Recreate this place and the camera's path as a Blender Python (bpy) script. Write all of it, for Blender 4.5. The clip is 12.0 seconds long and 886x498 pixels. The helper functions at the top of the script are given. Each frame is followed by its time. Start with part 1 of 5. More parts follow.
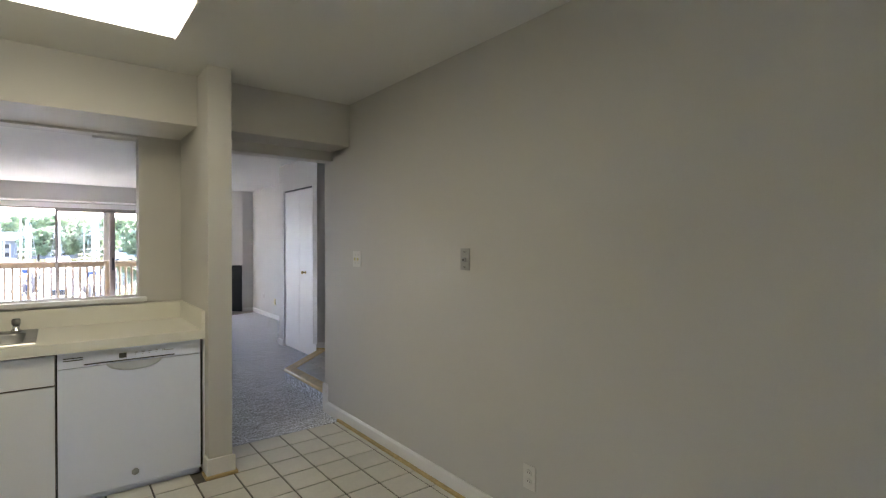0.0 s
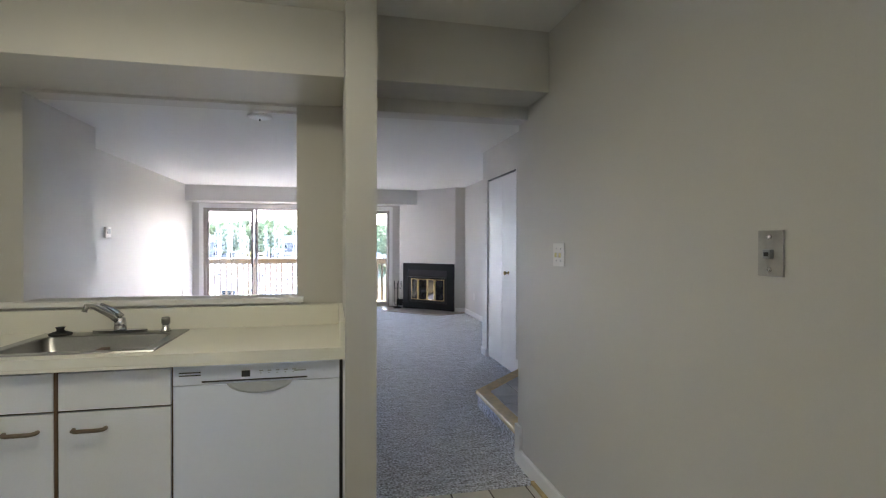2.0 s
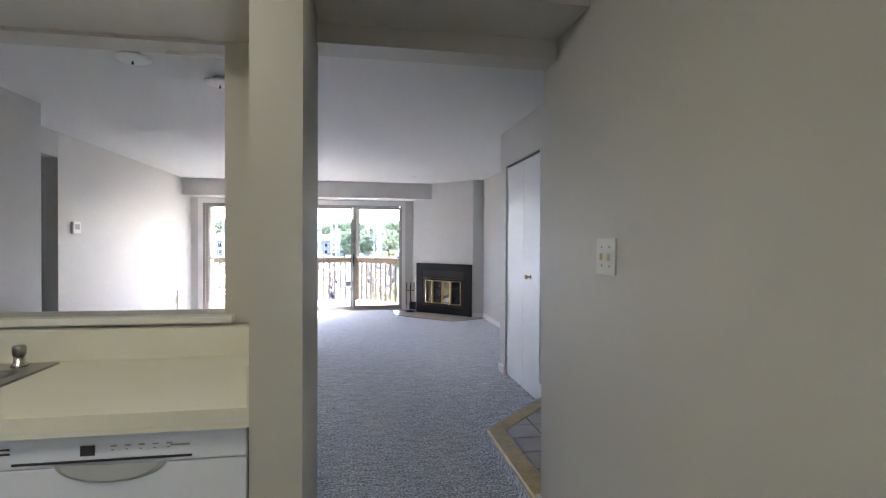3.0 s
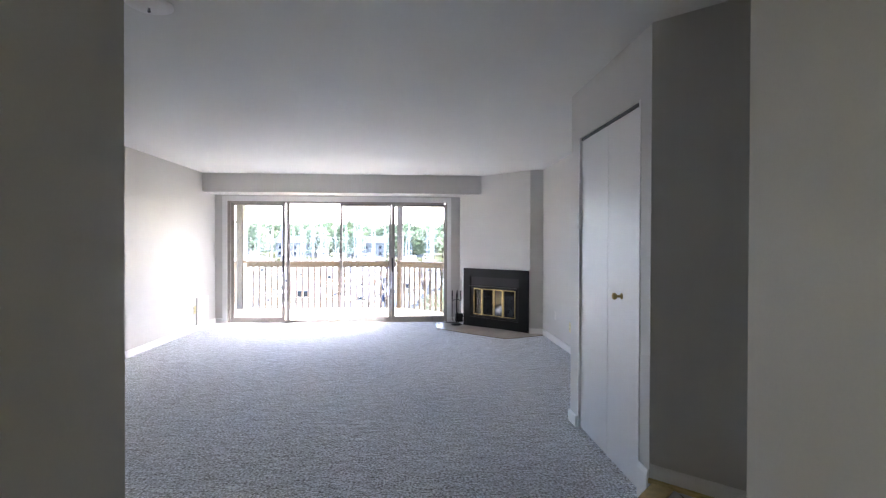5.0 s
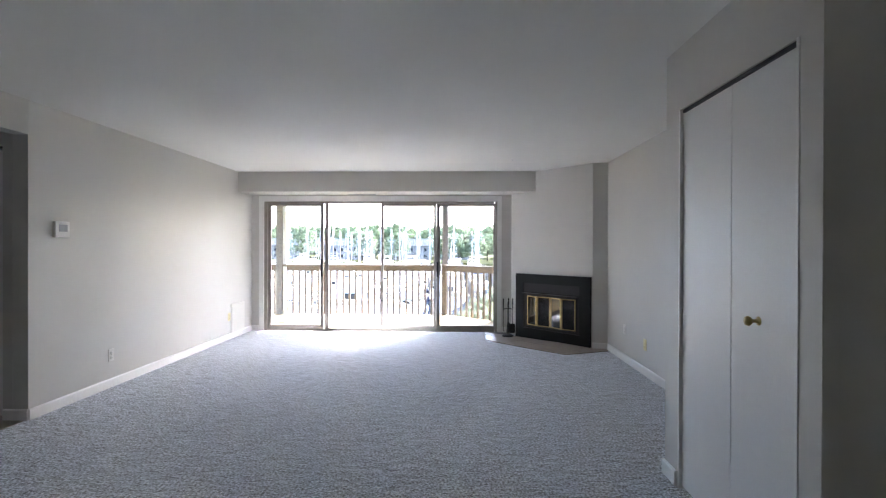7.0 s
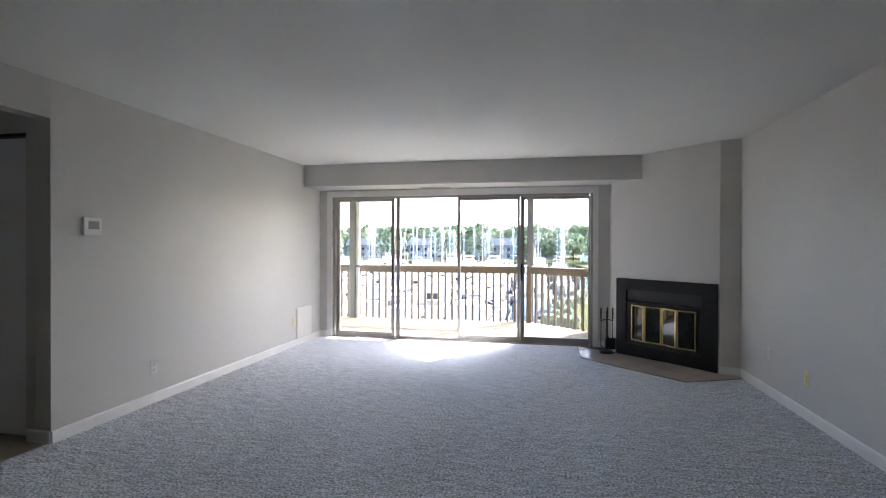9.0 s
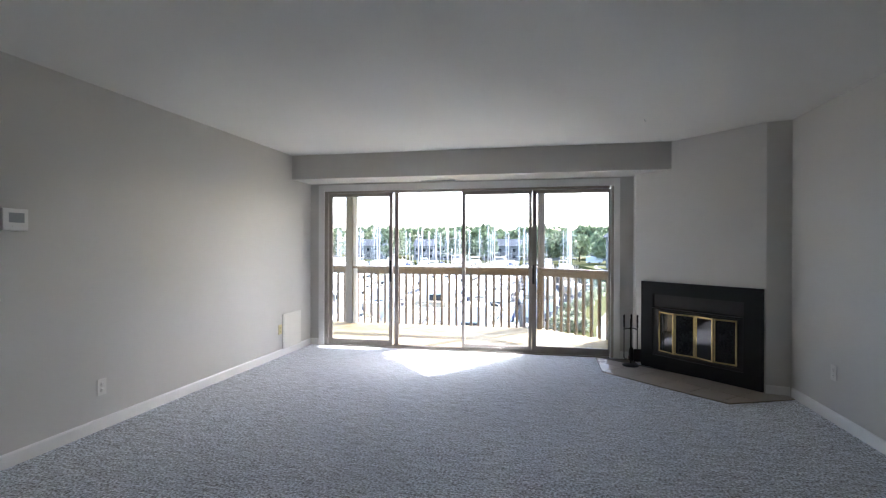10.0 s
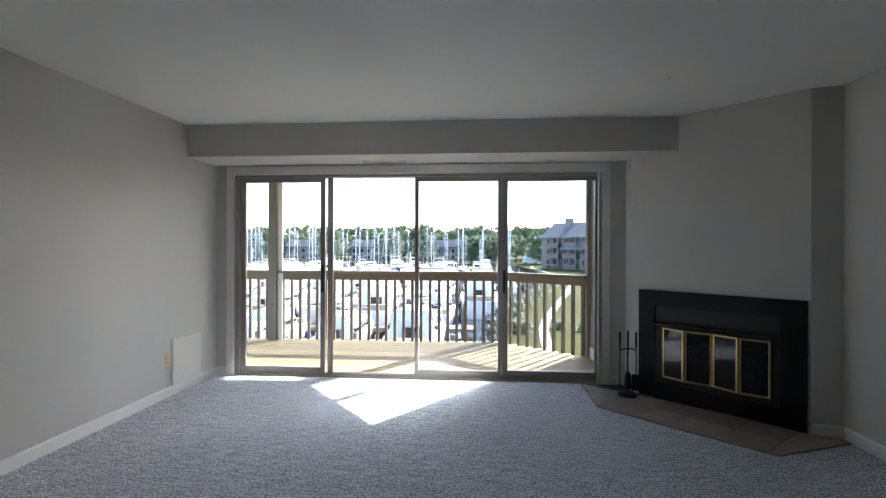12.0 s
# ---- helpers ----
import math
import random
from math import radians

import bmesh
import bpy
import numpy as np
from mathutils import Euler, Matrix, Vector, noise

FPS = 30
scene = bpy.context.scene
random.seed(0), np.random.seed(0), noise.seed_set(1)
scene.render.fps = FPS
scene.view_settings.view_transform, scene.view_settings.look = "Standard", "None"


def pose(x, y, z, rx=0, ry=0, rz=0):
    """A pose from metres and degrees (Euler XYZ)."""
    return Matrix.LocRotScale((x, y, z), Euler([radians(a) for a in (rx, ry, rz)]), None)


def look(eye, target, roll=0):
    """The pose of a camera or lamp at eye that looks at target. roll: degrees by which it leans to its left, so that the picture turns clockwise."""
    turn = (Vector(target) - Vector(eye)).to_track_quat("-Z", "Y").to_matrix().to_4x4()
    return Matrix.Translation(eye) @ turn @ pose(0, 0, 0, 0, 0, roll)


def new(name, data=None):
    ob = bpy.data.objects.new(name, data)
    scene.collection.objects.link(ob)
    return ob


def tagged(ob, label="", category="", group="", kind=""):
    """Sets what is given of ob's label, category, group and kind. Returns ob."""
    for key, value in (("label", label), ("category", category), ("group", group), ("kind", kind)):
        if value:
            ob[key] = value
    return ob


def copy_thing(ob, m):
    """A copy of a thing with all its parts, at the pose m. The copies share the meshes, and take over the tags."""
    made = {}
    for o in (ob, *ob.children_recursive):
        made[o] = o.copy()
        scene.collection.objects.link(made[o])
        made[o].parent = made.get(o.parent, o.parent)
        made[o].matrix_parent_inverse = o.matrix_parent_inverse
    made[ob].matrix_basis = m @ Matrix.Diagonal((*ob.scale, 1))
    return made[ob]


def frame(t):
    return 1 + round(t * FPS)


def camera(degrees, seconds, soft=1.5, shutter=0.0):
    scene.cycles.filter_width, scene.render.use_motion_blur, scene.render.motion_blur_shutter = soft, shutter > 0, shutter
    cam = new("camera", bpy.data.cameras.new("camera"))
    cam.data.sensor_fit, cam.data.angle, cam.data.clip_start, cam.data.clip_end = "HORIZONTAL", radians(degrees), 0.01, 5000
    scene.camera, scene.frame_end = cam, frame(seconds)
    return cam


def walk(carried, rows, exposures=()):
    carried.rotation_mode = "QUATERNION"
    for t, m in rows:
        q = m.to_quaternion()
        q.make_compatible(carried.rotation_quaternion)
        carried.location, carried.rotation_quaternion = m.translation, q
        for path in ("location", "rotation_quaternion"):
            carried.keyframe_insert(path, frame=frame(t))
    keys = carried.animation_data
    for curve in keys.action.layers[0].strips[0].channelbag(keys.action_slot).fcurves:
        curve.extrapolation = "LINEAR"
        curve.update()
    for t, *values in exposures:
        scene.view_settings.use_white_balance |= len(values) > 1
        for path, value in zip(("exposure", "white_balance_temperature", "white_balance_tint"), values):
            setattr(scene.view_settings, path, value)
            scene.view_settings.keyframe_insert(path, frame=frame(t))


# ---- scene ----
cam = camera(83.53, 12.0, soft=1.2)

# seconds, x, y, z, yaw, pitch, roll
PATH = [
    (0.0, 2.075, -11.670, 1.402, -37.96, -0.65, -0.12), (0.5, 2.154, -11.585, 1.384, -27.15, -0.58, -0.11),
    (1.0, 2.310, -11.338, 1.370, -19.31, -0.59, -0.08), (1.5, 2.487, -11.042, 1.351, -15.29, -0.54, -0.10),
    (2.0, 2.734, -10.678, 1.336, -12.43, -0.54, -0.15), (2.5, 2.917, -10.268, 1.312, -11.20, -0.54, -0.22),
    (2.7, 2.982, -10.087, 1.318, -10.61, -0.60, -0.25), (4.3, 3.259, -8.977, 1.332, -5.25, -0.60, -0.19),
    (4.5, 3.283, -8.843, 1.332, -4.67, -0.57, -0.14), (5.0, 3.320, -8.548, 1.331, -3.44, -0.49, -0.20),
    (5.5, 3.333, -8.340, 1.324, -1.05, -0.34, -0.17), (6.0, 3.319, -8.125, 1.327, 0.35, -0.36, -0.14),
    (6.5, 3.291, -7.953, 1.329, 0.78, -0.26, -0.16), (7.0, 3.287, -7.820, 1.337, 1.72, -0.22, -0.17),
    (7.5, 3.303, -7.700, 1.338, 4.84, -0.13, -0.18), (7.7, 3.300, -7.640, 1.336, 6.06, -0.08, -0.16),
    (9.3, 3.222, -6.655, 1.334, 11.67, -0.28, -0.16), (9.5, 3.208, -6.513, 1.330, 11.74, -0.21, -0.18),
    (10.0, 3.135, -6.194, 1.314, 11.92, -0.19, -0.16), (10.5, 3.030, -5.886, 1.315, 11.53, -0.14, -0.15),
    (11.0, 2.955, -5.574, 1.303, 9.99, -0.02, -0.16), (11.5, 2.875, -5.259, 1.307, 7.63, -0.03, -0.19),
    (12.0, 2.768, -4.919, 1.312, 4.79, -0.09, -0.16),
]
EXPOSURE = [(0.0, 4.33, 5950, 22), (1.0, 4.24, 5850, 21), (2.0, 4.26, 5720, 21), (2.7, 4.26, 5700, 21), (4.3, 4.2, 5700, 21), (5.5, 4.08, 5730, 19), (7.7, 3.62, 5760, 17), (9.3, 3.2, 5780, 16), (10.5, 2.93, 5740, 14), (11.5, 2.5, 5700, 12), (12.0, 2.25, 5700, 12)]
walk(cam, [(t, pose(x, y, z, 90 + p, r, w)) for t, x, y, z, w, p, r in PATH], EXPOSURE)

# ---- light: afternoon sun from ahead and to the side, through the glass door ----
SUN_WAY = Vector((0.573, 0.82, 0.0)).normalized()
SUN_UP = radians(35.5)
world = bpy.data.worlds.new("sky")
scene.world = world
world.use_nodes = True
wn = world.node_tree
sky = wn.nodes.new("ShaderNodeTexSky")
sky.sky_type = "NISHITA"
sky.sun_disc = False
sky.sun_elevation = SUN_UP
sky.sun_rotation = math.atan2(SUN_WAY.x, SUN_WAY.y)
sky.air_density, sky.dust_density = 1.0, 1.6
wn.links.new(sky.outputs[0], wn.nodes["Background"].inputs[0])
wn.nodes["Background"].inputs[1].default_value = 0.145
sun = new("sun", bpy.data.lights.new("sun", "SUN"))
sun.data.energy, sun.data.angle, sun.data.color = 2.7, radians(0.5), (1.0, 0.94, 0.85)
to_sun = SUN_WAY * math.cos(SUN_UP) + Vector((0, 0, math.sin(SUN_UP)))
sun.matrix_world = look((0, 0, 20), Vector((0, 0, 20)) - to_sun)


# ---- materials ----
def mat(name, color, rough=0.6, metal=0.0, var=0.08, scale=3.0, grain=60.0, bump=0.05, spec=0.5, tint=None, rand=0.0, depth=0.002):
    """Paint-like surface: two scales of tone, fine relief, optional tone by piece."""
    m = bpy.data.materials.new(name)
    m.use_nodes = True
    nt = m.node_tree
    b = nt.nodes["Principled BSDF"]
    b.inputs["Roughness"].default_value = rough
    b.inputs["Metallic"].default_value = metal
    b.inputs["Specular IOR Level"].default_value = spec
    tc = nt.nodes.new("ShaderNodeTexCoord")
    n1 = nt.nodes.new("ShaderNodeTexNoise")
    n1.inputs["Scale"].default_value = scale
    n1.inputs["Detail"].default_value = 5
    n2 = nt.nodes.new("ShaderNodeTexNoise")
    n2.inputs["Scale"].default_value = grain
    n2.inputs["Detail"].default_value = 3
    for n in (n1, n2):
        nt.links.new(tc.outputs["Object"], n.inputs["Vector"])
    add = nt.nodes.new("ShaderNodeMath")
    add.operation = "ADD"
    nt.links.new(n1.outputs["Fac"], add.inputs[0])
    nt.links.new(n2.outputs["Fac"], add.inputs[1])
    ramp = nt.nodes.new("ShaderNodeMapRange")
    ramp.inputs[1].default_value, ramp.inputs[2].default_value = 0.6, 1.4
    ramp.inputs[3].default_value, ramp.inputs[4].default_value = 1 - var, 1 + var
    nt.links.new(add.outputs[0], ramp.inputs[0])
    fac = ramp.outputs[0]
    if rand:
        oi = nt.nodes.new("ShaderNodeObjectInfo")
        mr = nt.nodes.new("ShaderNodeMapRange")
        mr.inputs[3].default_value, mr.inputs[4].default_value = 1 - rand, 1 + rand
        nt.links.new(oi.outputs["Random"], mr.inputs[0])
        mu = nt.nodes.new("ShaderNodeMath")
        mu.operation = "MULTIPLY"
        nt.links.new(fac, mu.inputs[0])
        nt.links.new(mr.outputs[0], mu.inputs[1])
        fac = mu.outputs[0]
    mix = nt.nodes.new("ShaderNodeVectorMath")
    mix.operation = "SCALE"
    mix.inputs[0].default_value = color
    nt.links.new(fac, mix.inputs["Scale"])
    if tint:
        blend = nt.nodes.new("ShaderNodeMix")
        blend.data_type = "RGBA"
        blend.inputs[7].default_value = (*tint, 1)
        n3 = nt.nodes.new("ShaderNodeTexNoise")
        n3.inputs["Scale"].default_value = scale * 0.6
        n3.inputs["Detail"].default_value = 6
        nt.links.new(tc.outputs["Object"], n3.inputs["Vector"])
        cut = nt.nodes.new("ShaderNodeMapRange")
        cut.inputs[1].default_value, cut.inputs[2].default_value = 0.45, 0.7
        nt.links.new(n3.outputs["Fac"], cut.inputs[0])
        nt.links.new(cut.outputs[0], blend.inputs[0])
        nt.links.new(mix.outputs[0], blend.inputs[6])
        nt.links.new(blend.outputs[2], b.inputs["Base Color"])
    else:
        nt.links.new(mix.outputs[0], b.inputs["Base Color"])
    if bump:
        bp = nt.nodes.new("ShaderNodeBump")
        bp.inputs["Strength"].default_value = bump
        bp.inputs["Distance"].default_value = depth
        nt.links.new(n2.outputs["Fac"], bp.inputs["Height"])
        nt.links.new(bp.outputs[0], b.inputs["Normal"])
    return m


def wood(name, color, rough=0.5, along=(1.0, 14.0, 14.0), var=0.25, rand=0.12):
    """Wood with grain stretched along one axis."""
    m = mat(name, color, rough, var=var, scale=4.0, grain=9.0, bump=0.15, rand=rand)
    nt = m.node_tree
    mp = nt.nodes.new("ShaderNodeMapping")
    mp.inputs["Scale"].default_value = along
    tc = [n for n in nt.nodes if n.type == "TEX_COORD"][0]
    nt.links.new(tc.outputs["Object"], mp.inputs["Vector"])
    for n in nt.nodes:
        if n.type == "TEX_NOISE":
            nt.links.new(mp.outputs[0], n.inputs["Vector"])
    return m


WALL = mat("wall_paint", (0.585, 0.566, 0.522), 0.55, var=0.025, scale=1.2, grain=220, bump=0.10, depth=0.001)
CEIL = mat("ceiling_paint", (0.725, 0.715, 0.672), 0.85, var=0.025, scale=1.0, grain=180, bump=0.12, depth=0.001)
TRIM = mat("white_trim", (0.80, 0.79, 0.76), 0.4, var=0.03, scale=5, grain=80, bump=0.03)
DOORW = mat("door_white", (0.78, 0.768, 0.745), 0.42, var=0.03, scale=2, grain=90, bump=0.05)
CAB = mat("cabinet_laminate", (0.79, 0.80, 0.83), 0.35, var=0.025, scale=3, grain=120, bump=0.02)
COUNTER = mat("counter_laminate", (0.82, 0.80, 0.70), 0.3, var=0.03, scale=4, grain=200, bump=0.02)
APPL = mat("appliance_white", (0.79, 0.83, 0.95), 0.2, var=0.015, scale=2, grain=40, bump=0.01)
STEEL = mat("brushed_steel", (0.36, 0.355, 0.34), 0.28, 1.0, var=0.10, scale=6, grain=150, bump=0.04)
CHROME = mat("chrome", (0.62, 0.62, 0.62), 0.16, 1.0, var=0.05, bump=0)
BRASS = mat("brass", (0.46, 0.35, 0.15), 0.3, 1.0, var=0.12, scale=20, bump=0.02)
ALU = mat("bronze_aluminium", (0.36, 0.325, 0.28), 0.42, 0.25, var=0.10, scale=7, grain=90, bump=0.03)
BLACK = mat("black_slate", (0.009, 0.009, 0.010), 0.42, var=0.25, scale=6, grain=70, bump=0.06, spec=0.18)
FIREGLASS = mat("smoked_fire_glass", (0.008, 0.008, 0.009), 0.05, var=0.2, scale=8, bump=0, spec=0.3)
IRON = mat("black_iron", (0.012, 0.012, 0.012), 0.5, 0.3, var=0.2, scale=20, bump=0.1)
SOOT = mat("firebox_black", (0.010, 0.010, 0.010), 0.75, var=0.3, scale=9, bump=0.1)
RUBBER = mat("black_rubber", (0.02, 0.02, 0.02), 0.6, var=0.2, bump=0.05)
# Dark plastic parts, and dark strips that stand in for shade in gaps.
DARKGAP = mat("dark_plastic_and_gap_shade", (0.03, 0.03, 0.035), 0.4, var=0.1, bump=0)
# Grey that stands in for shade inside the dishwasher's pocket handle.
POCKETSHADE = mat("pocket_shade_grey", (0.50, 0.52, 0.55), 0.35, var=0.04, bump=0)
GREYP = mat("grey_plastic", (0.32, 0.33, 0.34), 0.4, var=0.06, bump=0)
PLATESTEEL = mat("satin_plate", (0.42, 0.41, 0.39), 0.4, 0.6, var=0.08, scale=30, bump=0.03)
PLATE = mat("ivory_plastic", (0.70, 0.68, 0.63), 0.35, var=0.02, bump=0)
YELLOWED = mat("yellowed_plastic", (0.70, 0.62, 0.32), 0.4, var=0.05, bump=0)
OAK = wood("oak_edge", (0.60, 0.45, 0.20), 0.4, (3.0, 3.0, 20.0))
WALNUT = wood("brown_edge", (0.13, 0.075, 0.04), 0.5, (20.0, 20.0, 1.5))
PULLW = mat("pull_bronze", (0.17, 0.125, 0.085), 0.45, 0.2, var=0.2, scale=40, bump=0.05)
TILE = mat("ceramic_tile", (0.66, 0.64, 0.57), 0.28, var=0.06, scale=6, grain=40, bump=0.03, rand=0.05)
GROUT = mat("grout", (0.11, 0.10, 0.085), 0.9, var=0.2, scale=20, grain=200, bump=0.2)
FTILE = mat("foyer_tile", (0.55, 0.53, 0.50), 0.35, var=0.12, scale=7, grain=50, bump=0.05, rand=0.10)
HEARTH = mat("hearth_tile", (0.37, 0.315, 0.26), 0.36, var=0.10, scale=6, grain=50, bump=0.06, rand=0.08)
VINYL = mat("hall_vinyl", (0.34, 0.28, 0.22), 0.4, var=0.15, scale=9, grain=60, bump=0.05)
DECKW = wood("deck_boards", (0.43, 0.345, 0.18), 0.7, (1.0, 16.0, 16.0), rand=0.15)
RAILW = wood("rail_wood", (0.225, 0.178, 0.13), 0.7, (6.0, 6.0, 6.0), rand=0.12)
SIDING = wood("grey_siding", (0.245, 0.225, 0.205), 0.8, (1.0, 10.0, 10.0), rand=0.05)
SIDE_BLUE = wood("weathered_siding", (0.20, 0.19, 0.175), 0.85, (1.0, 1.0, 8.0), rand=0.05)
SHINGLE = mat("roof_shingles", (0.13, 0.125, 0.12), 0.9, var=0.25, scale=2, grain=12, bump=0.3, depth=0.02)
GEL = mat("gelcoat_white", (0.86, 0.82, 0.74), 0.25, var=0.04, scale=1.0, grain=10, bump=0, rand=0.06)
NAVY = mat("navy_canvas", (0.03, 0.05, 0.12), 0.8, var=0.15, scale=3, bump=0.1)
TEAL = mat("teal_canvas", (0.03, 0.22, 0.24), 0.8, var=0.15, scale=3, bump=0.1)
TANC = mat("tan_canvas", (0.40, 0.33, 0.22), 0.8, var=0.15, scale=3, bump=0.1)
MASTM = mat("mast_alloy", (0.62, 0.62, 0.62), 0.4, 0.5, var=0.1, bump=0)
SMOKE = mat("tinted_window", (0.02, 0.025, 0.03), 0.04, var=0.1, bump=0)
DOCKW = wood("dock_planks", (0.34, 0.30, 0.25), 0.85, (8.0, 1.0, 8.0), rand=0.1)
PILEW = wood("piling_wood", (0.16, 0.13, 0.10), 0.9, (8.0, 8.0, 1.0), rand=0.15)
LAWN = mat("lawn", (0.062, 0.064, 0.014), 0.95, spec=0.08, var=0.30, scale=0.15, grain=4, bump=0.4, depth=0.05, tint=(0.105, 0.092, 0.026))
PATHM = mat("concrete_path", (0.40, 0.37, 0.32), 0.85, var=0.12, scale=0.5, grain=6, bump=0.1)
LEAF = mat("leaves", (0.11, 0.14, 0.07), 0.8, spec=0.2, var=0.22, scale=0.25, grain=1.6, bump=0.4, depth=0.1, rand=0.2, tint=(0.15, 0.17, 0.085))


def translucent(m, share):
    """Leaves let part of the light through."""
    nt = m.node_tree
    b, out = nt.nodes["Principled BSDF"], nt.nodes["Material Output"]
    t = nt.nodes.new("ShaderNodeBsdfTranslucent")
    t.inputs[0].default_value = (0.46, 0.52, 0.38, 1)
    mix = nt.nodes.new("ShaderNodeMixShader")
    mix.inputs[0].default_value = share
    nt.links.new(b.outputs[0], mix.inputs[1])
    nt.links.new(t.outputs[0], mix.inputs[2])
    nt.links.new(mix.outputs[0], out.inputs[0])


translucent(LEAF, 0.6)
SHRUB = mat("shrub_leaves", (0.17, 0.16, 0.085), 0.8, var=0.3, scale=1.0, grain=6, bump=0.4, depth=0.05, tint=(0.15, 0.13, 0.08))
translucent(SHRUB, 0.4)
STONE = mat("bank_stone", (0.16, 0.15, 0.135), 0.9, var=0.3, scale=1.2, grain=9, bump=0.4, depth=0.03)
BARK = mat("bark", (0.10, 0.075, 0.055), 0.9, var=0.3, scale=3, grain=20, bump=0.4)
RED = mat("brick_red", (0.20, 0.14, 0.12), 0.85, var=0.2, scale=2, grain=20, bump=0.2)
VANW = mat("van_paint", (0.75, 0.76, 0.78), 0.3, var=0.03, bump=0)
TYRE = mat("tyre_rubber", (0.02, 0.02, 0.02), 0.8, var=0.1, bump=0)


def carpet_material():
    """Cut pile: fine tufts, small clumps and soft brushed drifts, all with relief."""
    m = mat("carpet", (0.618, 0.642, 0.692), 0.95, var=0.80, scale=1.3, grain=70, bump=0.95, spec=0.1, depth=0.006)
    nt = m.node_tree
    ramp = [n for n in nt.nodes if n.type == "MAP_RANGE"][0]
    n1, n2 = [n for n in nt.nodes if n.type == "TEX_NOISE"]
    n2.inputs["Detail"].default_value = 4
    n2.inputs["Roughness"].default_value = 0.7
    tc = [n for n in nt.nodes if n.type == "TEX_COORD"][0]
    mp = nt.nodes.new("ShaderNodeMapping")
    mp.inputs["Scale"].default_value = (6.0, 17.0, 6.0)
    nt.links.new(tc.outputs["Object"], mp.inputs["Vector"])
    nt.links.new(mp.outputs[0], n1.inputs["Vector"])
    n1.inputs["Scale"].default_value = 1.6
    n1.inputs["Detail"].default_value = 6
    n1.inputs["Roughness"].default_value = 0.72
    n1.inputs["Distortion"].default_value = 0.8
    add = [n for n in nt.nodes if n.type == "MATH" and n.operation == "ADD"][0]
    soft = nt.nodes.new("ShaderNodeMath")
    soft.operation = "MULTIPLY_ADD"
    soft.inputs[1].default_value, soft.inputs[2].default_value = 0.40, 0.30
    nt.links.new(n1.outputs["Fac"], soft.inputs[0])
    nt.links.new(soft.outputs[0], add.inputs[0])
    ramp.inputs[1].default_value, ramp.inputs[2].default_value = 0.86, 1.14
    bump = [n for n in nt.nodes if n.type == "BUMP"][0]
    nt.links.new(add.outputs[0], bump.inputs["Height"])
    nt.nodes["Principled BSDF"].inputs["Sheen Weight"].default_value = 0.15
    return m


CARPET = carpet_material()


def glass_material(name, tint=(0.97, 0.99, 0.98), rough=0.0):
    m = bpy.data.materials.new(name)
    m.use_nodes = True
    b = m.node_tree.nodes["Principled BSDF"]
    b.inputs["Base Color"].default_value = (*tint, 1)
    b.inputs["Transmission Weight"].default_value = 1.0
    b.inputs["Roughness"].default_value = rough
    b.inputs["IOR"].default_value = 1.45
    return m


GLASS = glass_material("clear_glass")


def lamp_material(name, color, strength):
    m = bpy.data.materials.new(name)
    m.use_nodes = True
    nt = m.node_tree
    e = nt.nodes.new("ShaderNodeEmission")
    e.inputs[0].default_value = (*color, 1)
    e.inputs[1].default_value = strength
    nt.links.new(e.outputs[0], nt.nodes["Material Output"].inputs[0])
    return m


TUBE = lamp_material("lit_diffuser", (1.0, 0.92, 0.60), 0.55)


def two_tubes(m, low, high):
    """Brighter along the two tubes behind the diffuser, dimmer towards its sides."""
    nt = m.node_tree
    tc = nt.nodes.new("ShaderNodeTexCoord")
    xyz = nt.nodes.new("ShaderNodeSeparateXYZ")
    nt.links.new(tc.outputs["Object"], xyz.inputs[0])
    gap = nt.nodes.new("ShaderNodeMath")
    gap.operation = "ABSOLUTE"
    nt.links.new(xyz.outputs["Y"], gap.inputs[0])
    off = nt.nodes.new("ShaderNodeMath")
    off.operation = "SUBTRACT"
    off.inputs[1].default_value = 0.09
    nt.links.new(gap.outputs[0], off.inputs[0])
    dist = nt.nodes.new("ShaderNodeMath")
    dist.operation = "ABSOLUTE"
    nt.links.new(off.outputs[0], dist.inputs[0])
    mr = nt.nodes.new("ShaderNodeMapRange")
    mr.inputs[1].default_value, mr.inputs[2].default_value = 0.02, 0.14
    mr.inputs[3].default_value, mr.inputs[4].default_value = high, low
    nt.links.new(dist.outputs[0], mr.inputs[0])
    e = [n for n in nt.nodes if n.type == "EMISSION"][0]
    nt.links.new(mr.outputs[0], e.inputs[1])


two_tubes(TUBE, 0.19, 0.56)


def water_material():
    m = mat("harbour_water", (0.03, 0.045, 0.04), 0.08, var=0.2, scale=0.05, grain=1.2, bump=0.35, depth=0.08)
    return m


WATER = water_material()


